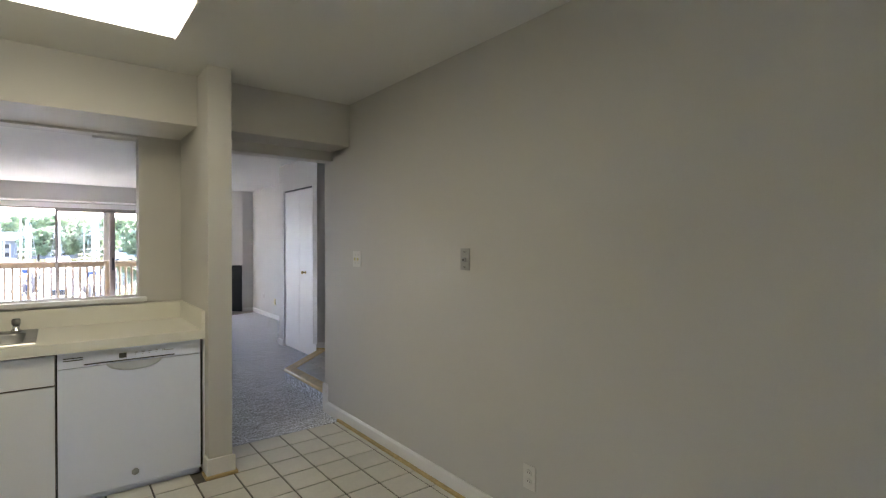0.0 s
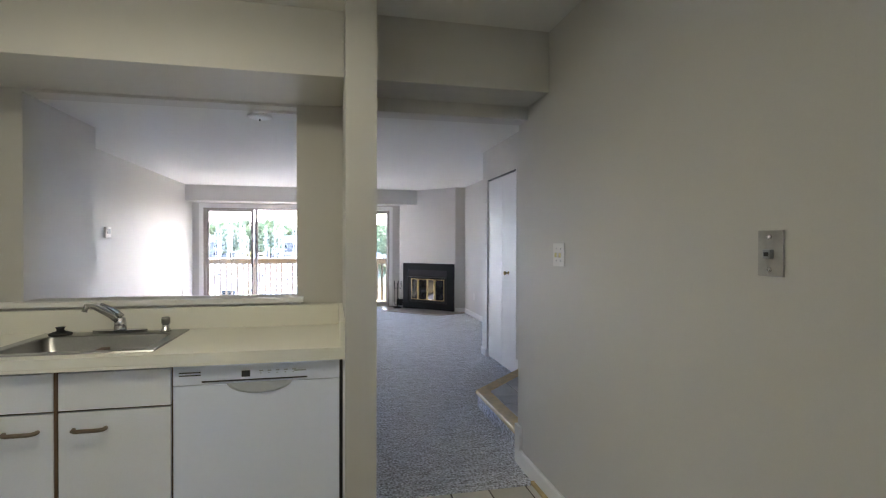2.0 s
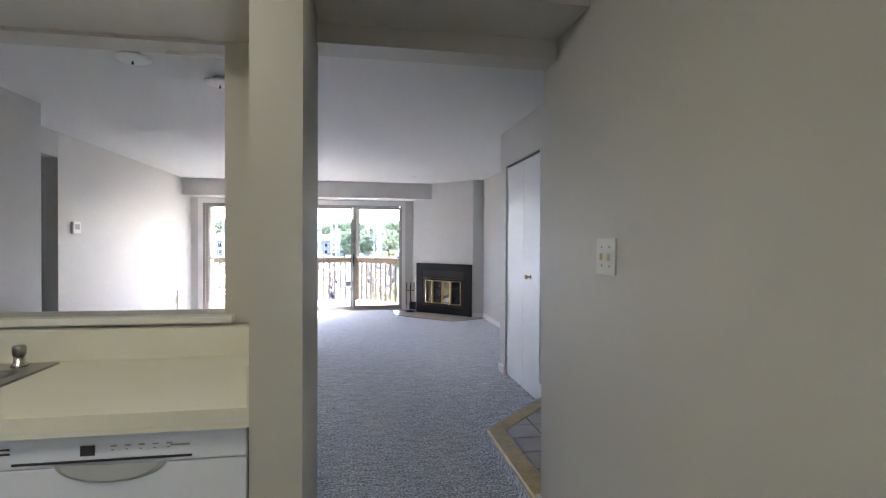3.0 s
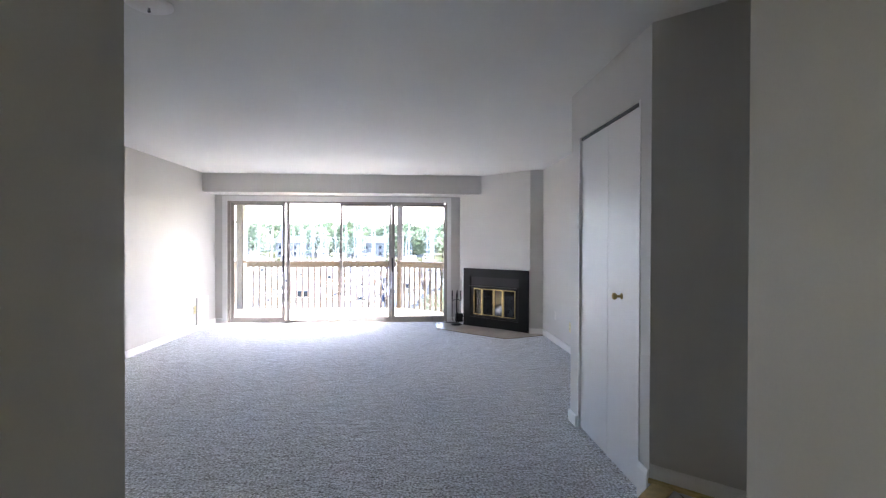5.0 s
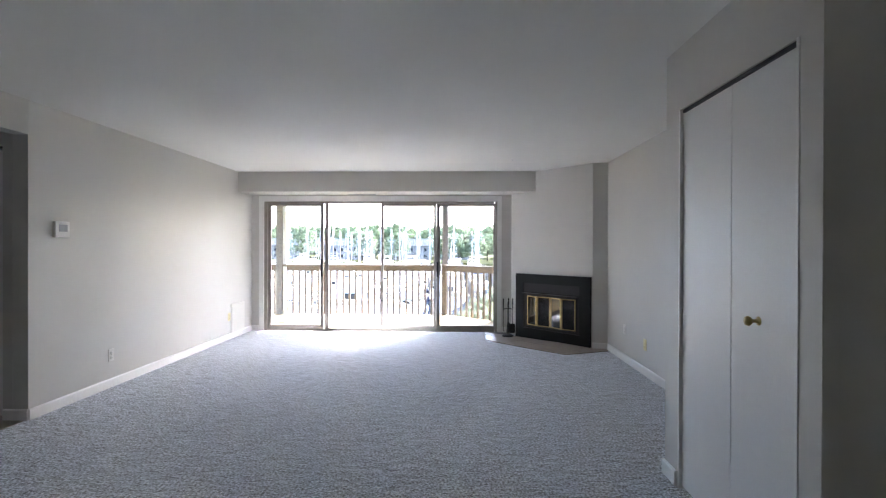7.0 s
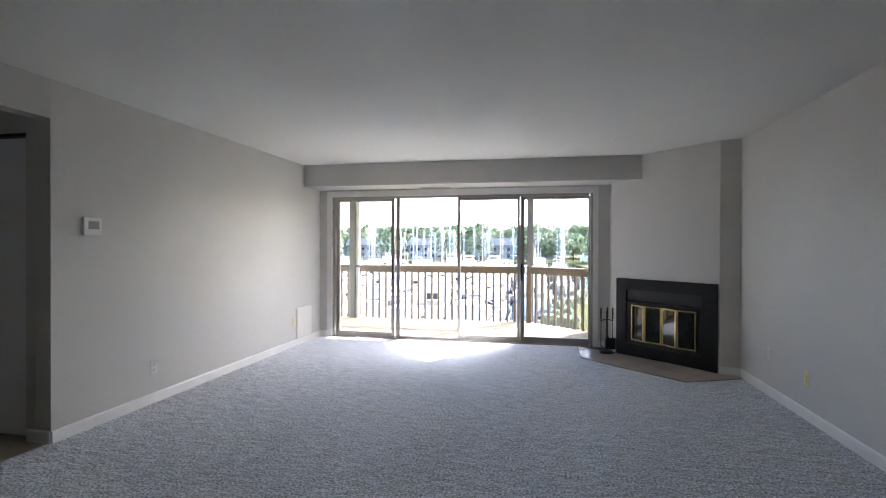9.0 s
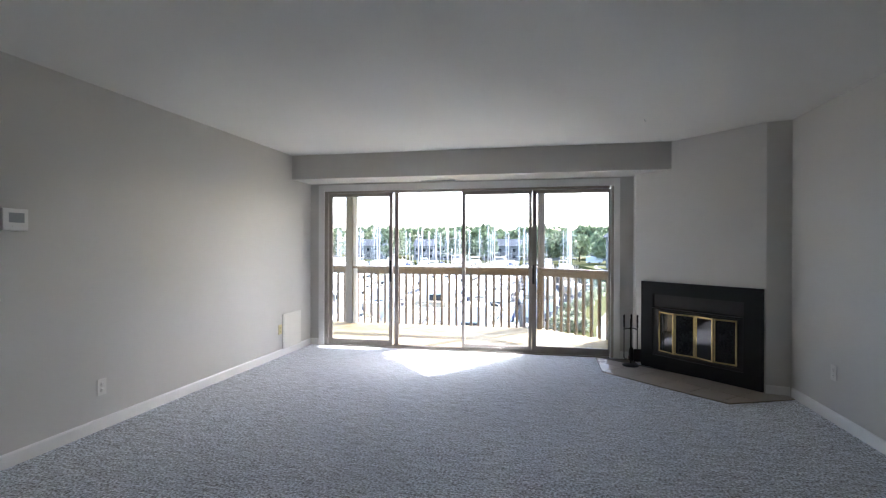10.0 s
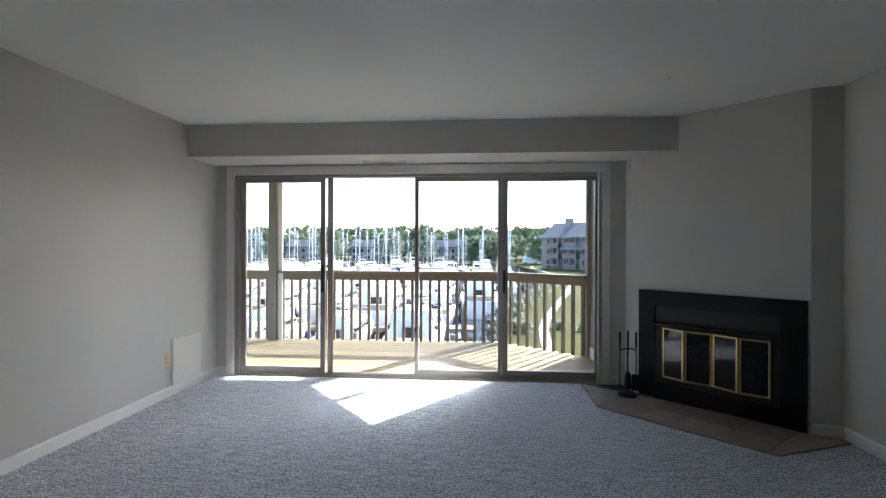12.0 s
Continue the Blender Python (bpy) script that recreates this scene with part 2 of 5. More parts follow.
# ---- mesh helpers ----
def bx(bm, x0, x1, y0, y1, z0, z1, m=None, bevel=0.0):
    """An upright box between two corners, turned by m, with its edges rounded by bevel."""
    vs = [bm.verts.new(Vector(c)) for c in ((x0, y0, z0), (x1, y0, z0), (x1, y1, z0), (x0, y1, z0), (x0, y0, z1), (x1, y0, z1), (x1, y1, z1), (x0, y1, z1))]
    fs = [bm.faces.new([vs[i] for i in f]) for f in ((3, 2, 1, 0), (4, 5, 6, 7), (0, 1, 5, 4), (1, 2, 6, 5), (2, 3, 7, 6), (3, 0, 4, 7))]
    if bevel:
        es = list({e for f in fs for e in f.edges})
        made = bmesh.ops.bevel(bm, geom=es, offset=bevel, segments=2, affect="EDGES", profile=0.6)
        vs = list({v for f in made["faces"] for v in f.verts} | {v for v in vs if v.is_valid})
    if m is not None:
        for v in vs:
            v.co = m @ v.co
    return bm


def box(x0, x1, y0, y1, z0, z1, m=None, bevel=0.0):
    return bx(bmesh.new(), min(x0, x1), max(x0, x1), min(y0, y1), max(y0, y1), min(z0, z1), max(z0, z1), m, bevel)


def prism(pts, z0, z1, bm=None):
    """A plan outline, counter-clockwise, raised from z0 to z1."""
    bm = bm or bmesh.new()
    lo = [bm.verts.new((x, y, z0)) for x, y in pts]
    hi = [bm.verts.new((x, y, z1)) for x, y in pts]
    bm.faces.new(lo[::-1])
    bm.faces.new(hi)
    for i in range(len(pts)):
        j = (i + 1) % len(pts)
        bm.faces.new((lo[i], lo[j], hi[j], hi[i]))
    return bm


def lathe(profile, m=None, n=20, bm=None):
    """A profile of (radius, height) turned about z."""
    bm = bm or bmesh.new()
    rings = []
    for r, z in profile:
        rings.append([bm.verts.new((m or Matrix()) @ Vector((max(r, 1e-4) * math.cos(a), max(r, 1e-4) * math.sin(a), z))) for a in [2 * math.pi * k / n for k in range(n)]])
    for a, b in zip(rings, rings[1:]):
        for k in range(n):
            bm.faces.new((a[k], a[(k + 1) % n], b[(k + 1) % n], b[k]))
    bm.faces.new(rings[0][::-1])
    bm.faces.new(rings[-1])
    for f in bm.faces:
        f.smooth = True
    return bm


def tube(points, radius, bm=None, n=8):
    """A round bar along a line of points; radius may be a list."""
    bm = bm or bmesh.new()
    pts = [Vector(p) for p in points]
    rad = radius if isinstance(radius, (list, tuple)) else [radius] * len(pts)
    rings = []
    for i, p in enumerate(pts):
        d = (pts[min(i + 1, len(pts) - 1)] - pts[max(i - 1, 0)]).normalized()
        side = d.cross(Vector((0.31, 0.17, 0.93))).normalized()
        up = side.cross(d)
        rings.append([bm.verts.new(p + (side * math.cos(a) + up * math.sin(a)) * rad[i]) for a in [2 * math.pi * k / n for k in range(n)]])
    for a, b in zip(rings, rings[1:]):
        for k in range(n):
            bm.faces.new((a[k], b[k], b[(k + 1) % n], a[(k + 1) % n]))
    bm.faces.new(rings[0])
    bm.faces.new(rings[-1][::-1])
    for f in bm.faces:
        f.smooth = len(f.verts) == 4
    bmesh.ops.recalc_face_normals(bm, faces=bm.faces)
    return bm


def mesh_of(name, bm, material):
    me = bpy.data.meshes.new(name)
    bm.to_mesh(me)
    bm.free()
    me.materials.append(material)
    return me


def part(name, bm, material, parent, label=""):
    ob = new(name, mesh_of(name, bm, material))
    ob.parent = parent
    return tagged(ob, label)


def solid(name, bm, material, label="", category="", kind="", group=""):
    return tagged(new(name, mesh_of(name, bm, material)), label, category, group, kind)


def structure(name, bm, material, label=""):
    return solid(name, bm, material, label, kind="structure")


def thing(name, at, label, category, group="", kind=""):
    ob = new(name)
    ob.empty_display_size = 0.1
    ob.matrix_basis = at if isinstance(at, Matrix) else Matrix.Translation(at)
    return tagged(ob, label, category, group, kind)


# ---- the large structure ----
def ring(x0, x1, z0, z1, hole, y0, y1):
    """A slab with a rectangular opening through it, as one connected mesh."""
    bm = bmesh.new()
    a0, a1, c0, c1 = hole
    rows = []
    for y in (y0, y1):
        rows.append(([bm.verts.new((x, y, z)) for x, z in ((x0, z0), (x1, z0), (x1, z1), (x0, z1))], [bm.verts.new((x, y, z)) for x, z in ((a0, c0), (a1, c0), (a1, c1), (a0, c1))]))
    for k in range(4):
        j = (k + 1) % 4
        for o, i in rows:
            bm.faces.new((o[k], o[j], i[j], i[k]))
        bm.faces.new((rows[0][0][k], rows[0][0][j], rows[1][0][j], rows[1][0][k]))
        bm.faces.new((rows[0][1][k], rows[0][1][j], rows[1][1][j], rows[1][1][k]))
    bmesh.ops.recalc_face_normals(bm, faces=bm.faces)
    return bm


H = 2.455
structure("floor", box(-0.02, 5.3, -8.10, 0.02, -0.15, 0.0), CARPET, "grey cut-pile carpet over the living room floor")
structure("floor_kitchen", box(0.6, 3.96, -12.75, -8.102, -0.15, -0.004), GROUT, "dark grout bed under the kitchen floor tiles")
structure("floor_hall", box(-1.75, -0.022, -6.2, -4.0, -0.15, 0.002), VINYL, "brown vinyl floor of the side hall")
structure("ceiling", box(-1.9, 6.2, -12.8, 0.15, H, H + 0.2), CEIL, "plain white painted ceiling")

bm = box(-0.12, 0.2, 0.0, 0.16, -0.15, H)
bx(bm, 3.905, 5.42, 0.0, 0.16, -0.15, H)
bx(bm, 0.2, 3.905, 0.0, 0.16, 2.057, H)
bx(bm, 0.2, 3.905, 0.0, 0.16, -0.15, -0.012)
structure("wall_north", bm, WALL, "grey painted wall with the wide door opening")
structure("wall_west", box(-0.12, 0.0, -4.12, -0.002, -0.15, H), WALL, "light grey painted living room wall")
structure("wall_hall_header", box(-0.12, 0.0, -5.40, -4.122, 2.19, H - 0.002), WALL, "painted header above the hall opening")
bm = box(-0.202, -0.122, -4.12, -4.0, -0.15, H)
bx(bm, -1.75, -0.98, -4.12, -4.0, -0.15, H)
bx(bm, -0.98, -0.202, -4.12, -4.0, 2.11, H)
structure("wall_hall_north", bm, WALL, "grey hall wall around a white door")
# Unseen backing wall, added to stop daylight leaking round the hall door.
structure("wall_hall_behind", box(-1.75, -0.122, -3.998, -3.9, -0.15, H), WALL)
structure("wall_hall_west", box(-1.87, -1.75, -6.2, -4.0, -0.15, H), WALL)
structure("wall_hall_south", box(-1.87, 0.36, -6.32, -6.2, -0.15, H), WALL)
structure("wall_hall_ceiling_drop", box(-1.75, -0.122, -6.198, -4.122, 2.30, H - 0.003), CEIL)
structure("wall_southwest", box(0.36, 0.48, -7.68, -5.25, -0.15, H), WALL, "grey painted wall beside the hall opening")
structure("wall_east", box(5.255, 5.42, -4.84, -0.002, -0.15, H), WALL, "light grey painted living room wall")
structure("bulkhead", prism([(0.002, -0.505), (4.428, -0.505), (4.122, -0.17), (4.122, -0.002), (0.002, -0.002)], 2.157, H - 0.002), WALL, "painted bulkhead box above the glass door")

# closet block and the slanted foyer wall
bm = box(4.52, 4.62, -5.028, -4.84, -0.15, H)
bx(bm, 4.52, 4.62, -6.105, -5.977, -0.15, H)
bx(bm, 4.52, 4.62, -5.977, -5.028, 2.10, H)
bx(bm, 4.62, 5.42, -4.94, -4.84, -0.15, H)
structure("wall_closet", bm, WALL, "grey painted closet wall with a doorway")
structure("wall_closet_back", box(5.2, 5.3, -6.7, -4.942, -0.15, H), WALL)
structure("wall_foyer", prism([(4.522, -6.107), (5.92, -7.505), (6.0, -7.425), (4.62, -6.045), (4.62, -6.005), (4.522, -6.103)], -0.15, H), WALL, "grey painted wall set at an angle in the foyer")
structure("wall_foyer_east", box(5.92, 6.05, -9.2, -7.46, -0.15, H), WALL)
structure("wall_foyer_south", box(3.965, 6.05, -9.3, -9.18, -0.15, H), WALL)

# chimney breast across the corner
BREAST = [(4.125, -0.002), (4.125, -0.176), (5.068, -1.208), (5.253, -1.255), (5.253, -0.002)]
structure("chimney_breast", prism(BREAST, -0.1, H - 0.003), WALL, "painted chimney breast set across the corner")

# kitchen
KX = 3.842
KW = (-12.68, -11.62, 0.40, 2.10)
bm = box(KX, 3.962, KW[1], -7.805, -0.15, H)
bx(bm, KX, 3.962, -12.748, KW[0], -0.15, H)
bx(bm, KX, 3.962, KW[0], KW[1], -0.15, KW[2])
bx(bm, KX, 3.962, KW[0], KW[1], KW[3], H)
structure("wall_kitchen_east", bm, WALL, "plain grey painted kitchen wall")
structure("wall_kitchen_south", box(0.48, 3.962, -12.87, -12.75, -0.15, H), WALL)
structure("wall_kitchen_west", box(0.48, 0.61, -12.75, -7.66, -0.15, H), WALL)


PT = (1.163, 2.525, 1.034, 2.122)
bm = ring(0.612, 2.698, -0.15, H, PT, -7.70, -7.56)
structure("wall_pass_through", bm, WALL, "kitchen wall with a pass-through opening")
structure("wall_wing", prism([(2.785, -8.50), (2.918, -8.50), (2.901, -7.80), (2.785, -7.655), (2.70, -7.565), (2.68, -7.565), (2.68, -7.698), (2.785, -7.698)], -0.15, H), WALL, "short painted wing wall at the end of the counter")
structure("bulkhead_sink", box(0.614, 2.783, -8.24, -7.702, 2.137, H - 0.002), WALL, "painted bulkhead above the sink")
bm = box(2.914, KX - 0.002, -8.24, -7.955, 2.137, H - 0.002)
bx(bm, 2.908, KX - 0.002, -7.953, -7.817, 2.062, H - 0.002)
structure("bulkhead_doorway", bm, WALL, "painted bulkhead and header above the doorway")

# ---- trim ----
def skirting(name, p, q, side, z=0.0, h=0.085, t=0.013, material=TRIM, label="white painted baseboard"):
    """A moulded board from p to q with its face on the given side of the line."""
    p, q = Vector((*p, 0)), Vector((*q, 0))
    d = (q - p).normalized()
    n = Vector((-d.y, d.x, 0)) * side
    bm = bmesh.new()
    prof = [(0.0, 0.0), (t, 0.0), (t, h * 0.86), (t * 0.55, h), (0.0, h)]
    ends = [[bm.verts.new(e + n * (a + 0.001) + Vector((0, 0, z + b))) for a, b in prof] for e in (p, q)]
    for i in range(5):
        j = (i + 1) % 5
        bm.faces.new((ends[0][i], ends[1][i], ends[1][j], ends[0][j]))
    bm.faces.new(ends[0])
    bm.faces.new(ends[1][::-1])
    bmesh.ops.recalc_face_normals(bm, faces=bm.faces)
    return structure(name, bm, material, label)


skirting("baseboard_west", (0, -4.12), (0, -0.014), -1)
skirting("baseboard_north_left", (0.0, 0), (0.118, 0), -1)
skirting("baseboard_north_right", (3.978, 0), (4.108, 0), -1)
skirting("baseboard_east", (5.255, -1.28), (5.255, -4.826), -1)
skirting("baseboard_breast", (5.06, -1.222), (5.24, -1.262), -1)
skirting("baseboard_hall", (-0.19, -4.12), (0.0, -4.12), -1)
skirting("baseboard_closet_end", (4.52, -4.84), (4.52, -5.0), -1)
skirting("baseboard_closet_side", (4.506, -4.84), (5.24, -4.84), 1)
skirting("baseboard_closet_near", (4.52, -6.0), (4.52, -6.105), -1, z=0.0, h=0.19)
skirting("baseboard_foyer", (4.525, -6.110), (5.9, -7.485), -1, z=0.14)
skirting("baseboard_foyer_shoe", (4.510, -6.125), (5.885, -7.50), -1, z=0.14, h=0.022, t=0.016, material=OAK, label="stained wood shoe moulding")
skirting("baseboard_kitchen", (KX, -12.74), (KX, -7.81), 1, h=0.095, t=0.016)
skirting("baseboard_kitchen_shoe", (KX - 0.017, -12.74), (KX - 0.017, -8.10), 1, h=0.020, t=0.018, material=OAK, label="stained wood shoe moulding")
structure("baseboard_wall_end", box(KX - 0.016, KX + 0.125, -7.87, -7.79, 0.0, 0.235, bevel=0.003), TRIM, "tall white trim block on the wall end")
structure("baseboard_wing", box(2.772, 2.934, -8.516, -8.42, 0.018, 0.115, bevel=0.003), TRIM, "white baseboard wrapped round the wing wall")
skirting("baseboard_wing_side", (2.916, -8.418), (2.902, -7.81), -1, h=0.095)
structure("baseboard_wing_shoe", box(2.762, 2.946, -8.532, -8.42, 0.0, 0.018, bevel=0.004), OAK, "stained wood shoe moulding")
structure("baseboard_southwest", box(0.481, 0.494, -7.67, -5.25, 0.0, 0.085), TRIM)

# white casing round the glass door
bm = box(0.122, 0.2, -0.018, -0.001, 0.0, 2.14, bevel=0.003)
bx(bm, 3.905, 3.972, -0.018, -0.001, 0.0, 2.14, bevel=0.003)
bx(bm, 0.2, 3.905, -0.018, -0.001, 2.057, 2.14, bevel=0.003)
structure("trim_glass_door", bm, TRIM, "white painted casing round the glass door")

# unseen window, added behind the camera to let cool daylight into the kitchen
d = thing("window_1", Matrix.Translation((3.95, KW[0], KW[2])) @ Matrix.Rotation(radians(90), 4, "Z"), "unseen double-hung window added for cool daylight, white with clear panes", "window", kind="structure")
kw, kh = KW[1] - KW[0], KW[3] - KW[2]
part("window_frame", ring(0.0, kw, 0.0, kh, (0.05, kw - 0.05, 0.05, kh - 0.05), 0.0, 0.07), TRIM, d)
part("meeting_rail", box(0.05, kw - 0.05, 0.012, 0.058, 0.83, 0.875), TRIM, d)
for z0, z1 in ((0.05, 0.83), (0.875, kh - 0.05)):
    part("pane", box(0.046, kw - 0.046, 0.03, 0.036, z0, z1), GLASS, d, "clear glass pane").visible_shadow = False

# casing and stool of the pass-through
bm = box(PT[0] - 0.10, PT[1] + 0.04, -7.755, -7.535, PT[2] - 0.03, PT[2] - 0.001, bevel=0.004)
bx(bm, PT[0] - 0.085, PT[1] + 0.025, -7.716, -7.701, PT[2] - 0.075, PT[2] - 0.031)
structure("sill_pass_through", bm, TRIM, "white painted sill of the pass-through")

# raised foyer floor with its oak nosing
PLAT = [(3.87, -7.82), (3.87, -6.785), (4.50, -6.155)]
structure("foyer_platform", prism([(3.97, -9.17), (5.90, -9.17), (5.90, -7.525), (4.51, -6.14), (3.895, -6.755), (3.895, -7.822), (3.97, -7.822)], 0.0, 0.128), CARPET, "carpeted riser of the raised foyer floor")
structure("foyer_bed", prism([(3.99, -9.16), (5.89, -9.16), (5.89, -7.53), (4.505, -6.145), (4.0, -6.65), (4.0, -7.80), (3.99, -7.80)], 0.1282, 0.134), GROUT)


def nosing(p, q, width=0.105):
    p, q = Vector((*p, 0)), Vector((*q, 0))
    d = (q - p).normalized()
    n = Vector((d.y, -d.x, 0))
    bm = bmesh.new()
    prof = [(0, 0.118), (0, 0.138), (0.006, 0.146), (width, 0.146), (width, 0.129), (0.03, 0.129), (0.03, 0.118)]
    ends = []
    for e, m in ((p, 0.0), (q, 0.0)):
        ends.append([bm.verts.new(e + n * a + Vector((0, 0, b))) for a, b in prof])
    k = len(prof)
    for i in range(k):
        j = (i + 1) % k
        bm.faces.new((ends[0][i], ends[0][j], ends[1][j], ends[1][i]))
    bm.faces.new(ends[0][::-1])
    bm.faces.new(ends[1])
    bmesh.ops.recalc_face_normals(bm, faces=bm.faces)
    return bm


structure("nosing_straight", nosing((3.87, -7.82), (3.87, -6.80)), OAK, "oak edge board of the foyer step")
structure("nosing_slanted", nosing((3.868, -6.787), (4.508, -6.147)), OAK, "oak edge board of the foyer step")


# ---- sliding glass door: four panels in a bronze frame ----
def glass_door():
    d = thing("door_1", (0.2, 0.0, 0.0), "wide bronze-framed sliding glass door with four panels, one open", "glass door", kind="structure")
    W = 3.705
    bm = box(0.0, 0.045, 0.005, 0.125, 0.0, 2.055)
    bx(bm, W - 0.030, W, 0.005, 0.125, 0.0, 2.055)
    bx(bm, 0.045, W - 0.045, 0.005, 0.125, 2.030, 2.055)
    part("door_frame", bm, ALU, d)
    bm = box(0.045, W - 0.045, 0.0, 0.13, -0.01, 0.014)
    for y in (0.03, 0.06, 0.092):
        bx(bm, 0.045, W - 0.045, y, y + 0.006, 0.014, 0.030)
    part("threshold", bm, ALU, d, "bronze door track")

    def panel(x0, x1, y, stile=0.05, far=0.0, name="door_panel"):
        t = 0.028
        far = far or stile
        bm = box(x0, x0 + stile, y, y + t, 0.03, 2.030)
        bx(bm, x1 - far, x1, y, y + t, 0.03, 2.030)
        bx(bm, x0 + stile, x1 - far, y, y + t, 1.985, 2.030)
        bx(bm, x0 + stile, x1 - far, y, y + t, 0.03, 0.085)
        p = part(name, bm, ALU, d)
        g = part("pane", box(x0 + stile - 0.004, x1 - far + 0.004, y + 0.011, y + 0.017, 0.081, 1.989), GLASS, p, "clear glass pane")
        g.visible_shadow = False
        return p
    p1 = panel(0.045, 0.938, 0.052, 0.048)
    part("handle", box(0.900, 0.930, 0.030, 0.052, 0.86, 1.14, bevel=0.006), DARKGAP, p1, "dark pull handle")
    p4 = panel(2.745, 3.675, 0.090, 0.055, 0.022)
    panel(1.865, 2.742, 0.052, 0.038)
    # Extra stile depth, added to widen the shadow line on the carpet.
    part("interlock_stile", box(1.862, 1.900, 0.0805, 0.118, 0.03, 2.030), ALU, d)
    part("handle", box(2.748, 2.774, 0.062, 0.0898, 0.86, 1.10, bevel=0.006), DARKGAP, p4, "dark pull handle")
    # slim screen stile beside the open panel
    bm = box(0.968, 1.022, 0.045, 0.066, 0.03, 2.030)
    part("interlock_stile", bm, ALU, d)
    part("screen_pull", box(1.872, 1.884, 0.038, 0.052, 0.47, 0.50), DARKGAP, d)
    return d


glass_door()


# ---- closet with folding doors ----
def bifold():
    d = thing("door_2", (4.52, -5.975, 0.0), "closed white flat folding closet door with a brass knob", "closet door", kind="structure")
    for y0, y1 in ((0.004, 0.451), (0.456, 0.941)):
        leaf = part("door_leaf", box(0.012, 0.046, y0, y1, 0.018, 2.078, bevel=0.002), DOORW, d)
        if y0 < 0.1:
            knob = lathe([(0.0, 0.0), (0.019, 0.0), (0.018, 0.003), (0.008, 0.006), (0.0075, 0.027), (0.017, 0.034), (0.021, 0.043), (0.017, 0.053), (0.0, 0.056)],
                         Matrix.Translation((0.012, 0.245, 1.035)) @ Matrix.Rotation(radians(-90), 4, "Y"))
            part("knob", knob, BRASS, leaf, "round brass knob")
    part("track", box(0.010, 0.05, 0.0, 0.945, 2.084, 2.100), DARKGAP, d, "dark metal track")
    bm = box(-0.004, 0.06, -0.014, 0.001, 0.0, 2.102)
    bx(bm, -0.004, 0.06, 0.944, 0.957, 0.0, 2.102)
    part("jamb", bm, TRIM, d)
    return d


bifold()


def hall_door():
    d = thing("door_3", (-0.98, -4.105, 0.0), "closed white flat hall door", "door", kind="structure")
    part("door_leaf", box(0.004, 0.774, 0.02, 0.055, 0.022, 2.075, bevel=0.002), DOORW, d)
    # Dark strip that paints the shadow over the door, with its track.
    part("head_gap_shade", box(0.0, 0.778, 0.012, 0.10, 2.086, 2.108), DARKGAP, d, "dark strip painted as the shadow gap and track above the door")
    return d


hall_door()


# ---- fireplace ----
def fireplace():
    a = Vector((4.162, -0.291))
    b = Vector((5.037, -1.216))
    wide = (b - a).length
    turn = math.atan2(b.y - a.y, b.x - a.x)
    m = Matrix.Translation((a.x, a.y, 0.0)) @ Matrix.Rotation(turn, 4, "Z")
    d = thing("fireplace", m, "black slate fireplace surround with brass-framed glass doors", "fireplace")
    # local: x along the face, -y towards the room; the slab is 3 cm thick
    o = (0.147, wide - 0.165, 0.15, 0.81)
    bm = ring(0.0, wide, 0.0, 0.945, o, 0.0, 0.05)
    part("surround", bm, BLACK, d, "black slate slab")
    bm = box(o[0], o[1], 0.018, 0.026, o[3] - 0.160, o[3])
    bx(bm, o[0], o[0] + 0.060, 0.012, 0.022, o[2], o[3] - 0.160)
    bx(bm, o[1] - 0.045, o[1], 0.012, 0.022, o[2], o[3] - 0.160)
    bx(bm, o[0] + 0.060, o[1] - 0.045, 0.012, 0.022, o[2], o[2] + 0.03)
    bx(bm, o[0] + 0.060, o[1] - 0.045, 0.012, 0.022, o[3] - 0.182, o[3] - 0.160)
    part("metal_front", bm, IRON, d, "black metal front with an open air slot")
    part("hood", box(o[0] + 0.012, o[1] - 0.012, -0.040, 0.0178, o[3] - 0.160, o[3] - 0.145, bevel=0.004), IRON, d, "black metal hood lip")
    part("firebox", box(o[0] + 0.046, o[1] - 0.04, 0.0235, 0.0295, o[2] + 0.021, o[3] - 0.165), SOOT, d)
    x0, x1, z0, z1 = o[0] + 0.075, o[1] - 0.055, o[2] + 0.05, o[3] - 0.182
    w = (x1 - x0) / 4
    for k in range(4):
        l, r = x0 + k * w + 0.002, x0 + (k + 1) * w - 0.002
        tilt = (-0.21 if k % 2 == 0 else 0.16)
        mm = Matrix.Translation(((l + r) / 2, -0.020, 0)) @ Matrix.Rotation(tilt, 4, "Z")
        hw = (r - l) / 2
        bm = box(-hw, -hw + 0.014, -0.007, 0.006, z0, z1, mm, 0.002)
        bx(bm, hw - 0.014, hw, -0.007, 0.006, z0, z1, mm, 0.002)
        bx(bm, -hw + 0.014, hw - 0.014, -0.007, 0.006, z1 - 0.014, z1, mm, 0.002)
        bx(bm, -hw + 0.014, hw - 0.014, -0.007, 0.006, z0, z0 + 0.014, mm, 0.002)
        p = part("glass_door", bm, BRASS, d, "brass door frame")
        part("pane", box(-hw + 0.013, hw - 0.013, -0.002, 0.002, z0 + 0.013, z1 - 0.013, mm), FIREGLASS, p, "dark smoked glass")
    return d


fireplace()


def hearth():
    pts = [(3.70, -0.03), (3.70, -0.72), (4.20, -1.22), (4.63, -1.62), (5.235, -1.37), (5.235, -1.285), (5.05, -1.245), (4.135, -0.29), (4.09, -0.03)]
    structure("hearth", prism(pts, 0.0, 0.004), GROUT, "grout bed of the tiled hearth")


hearth()


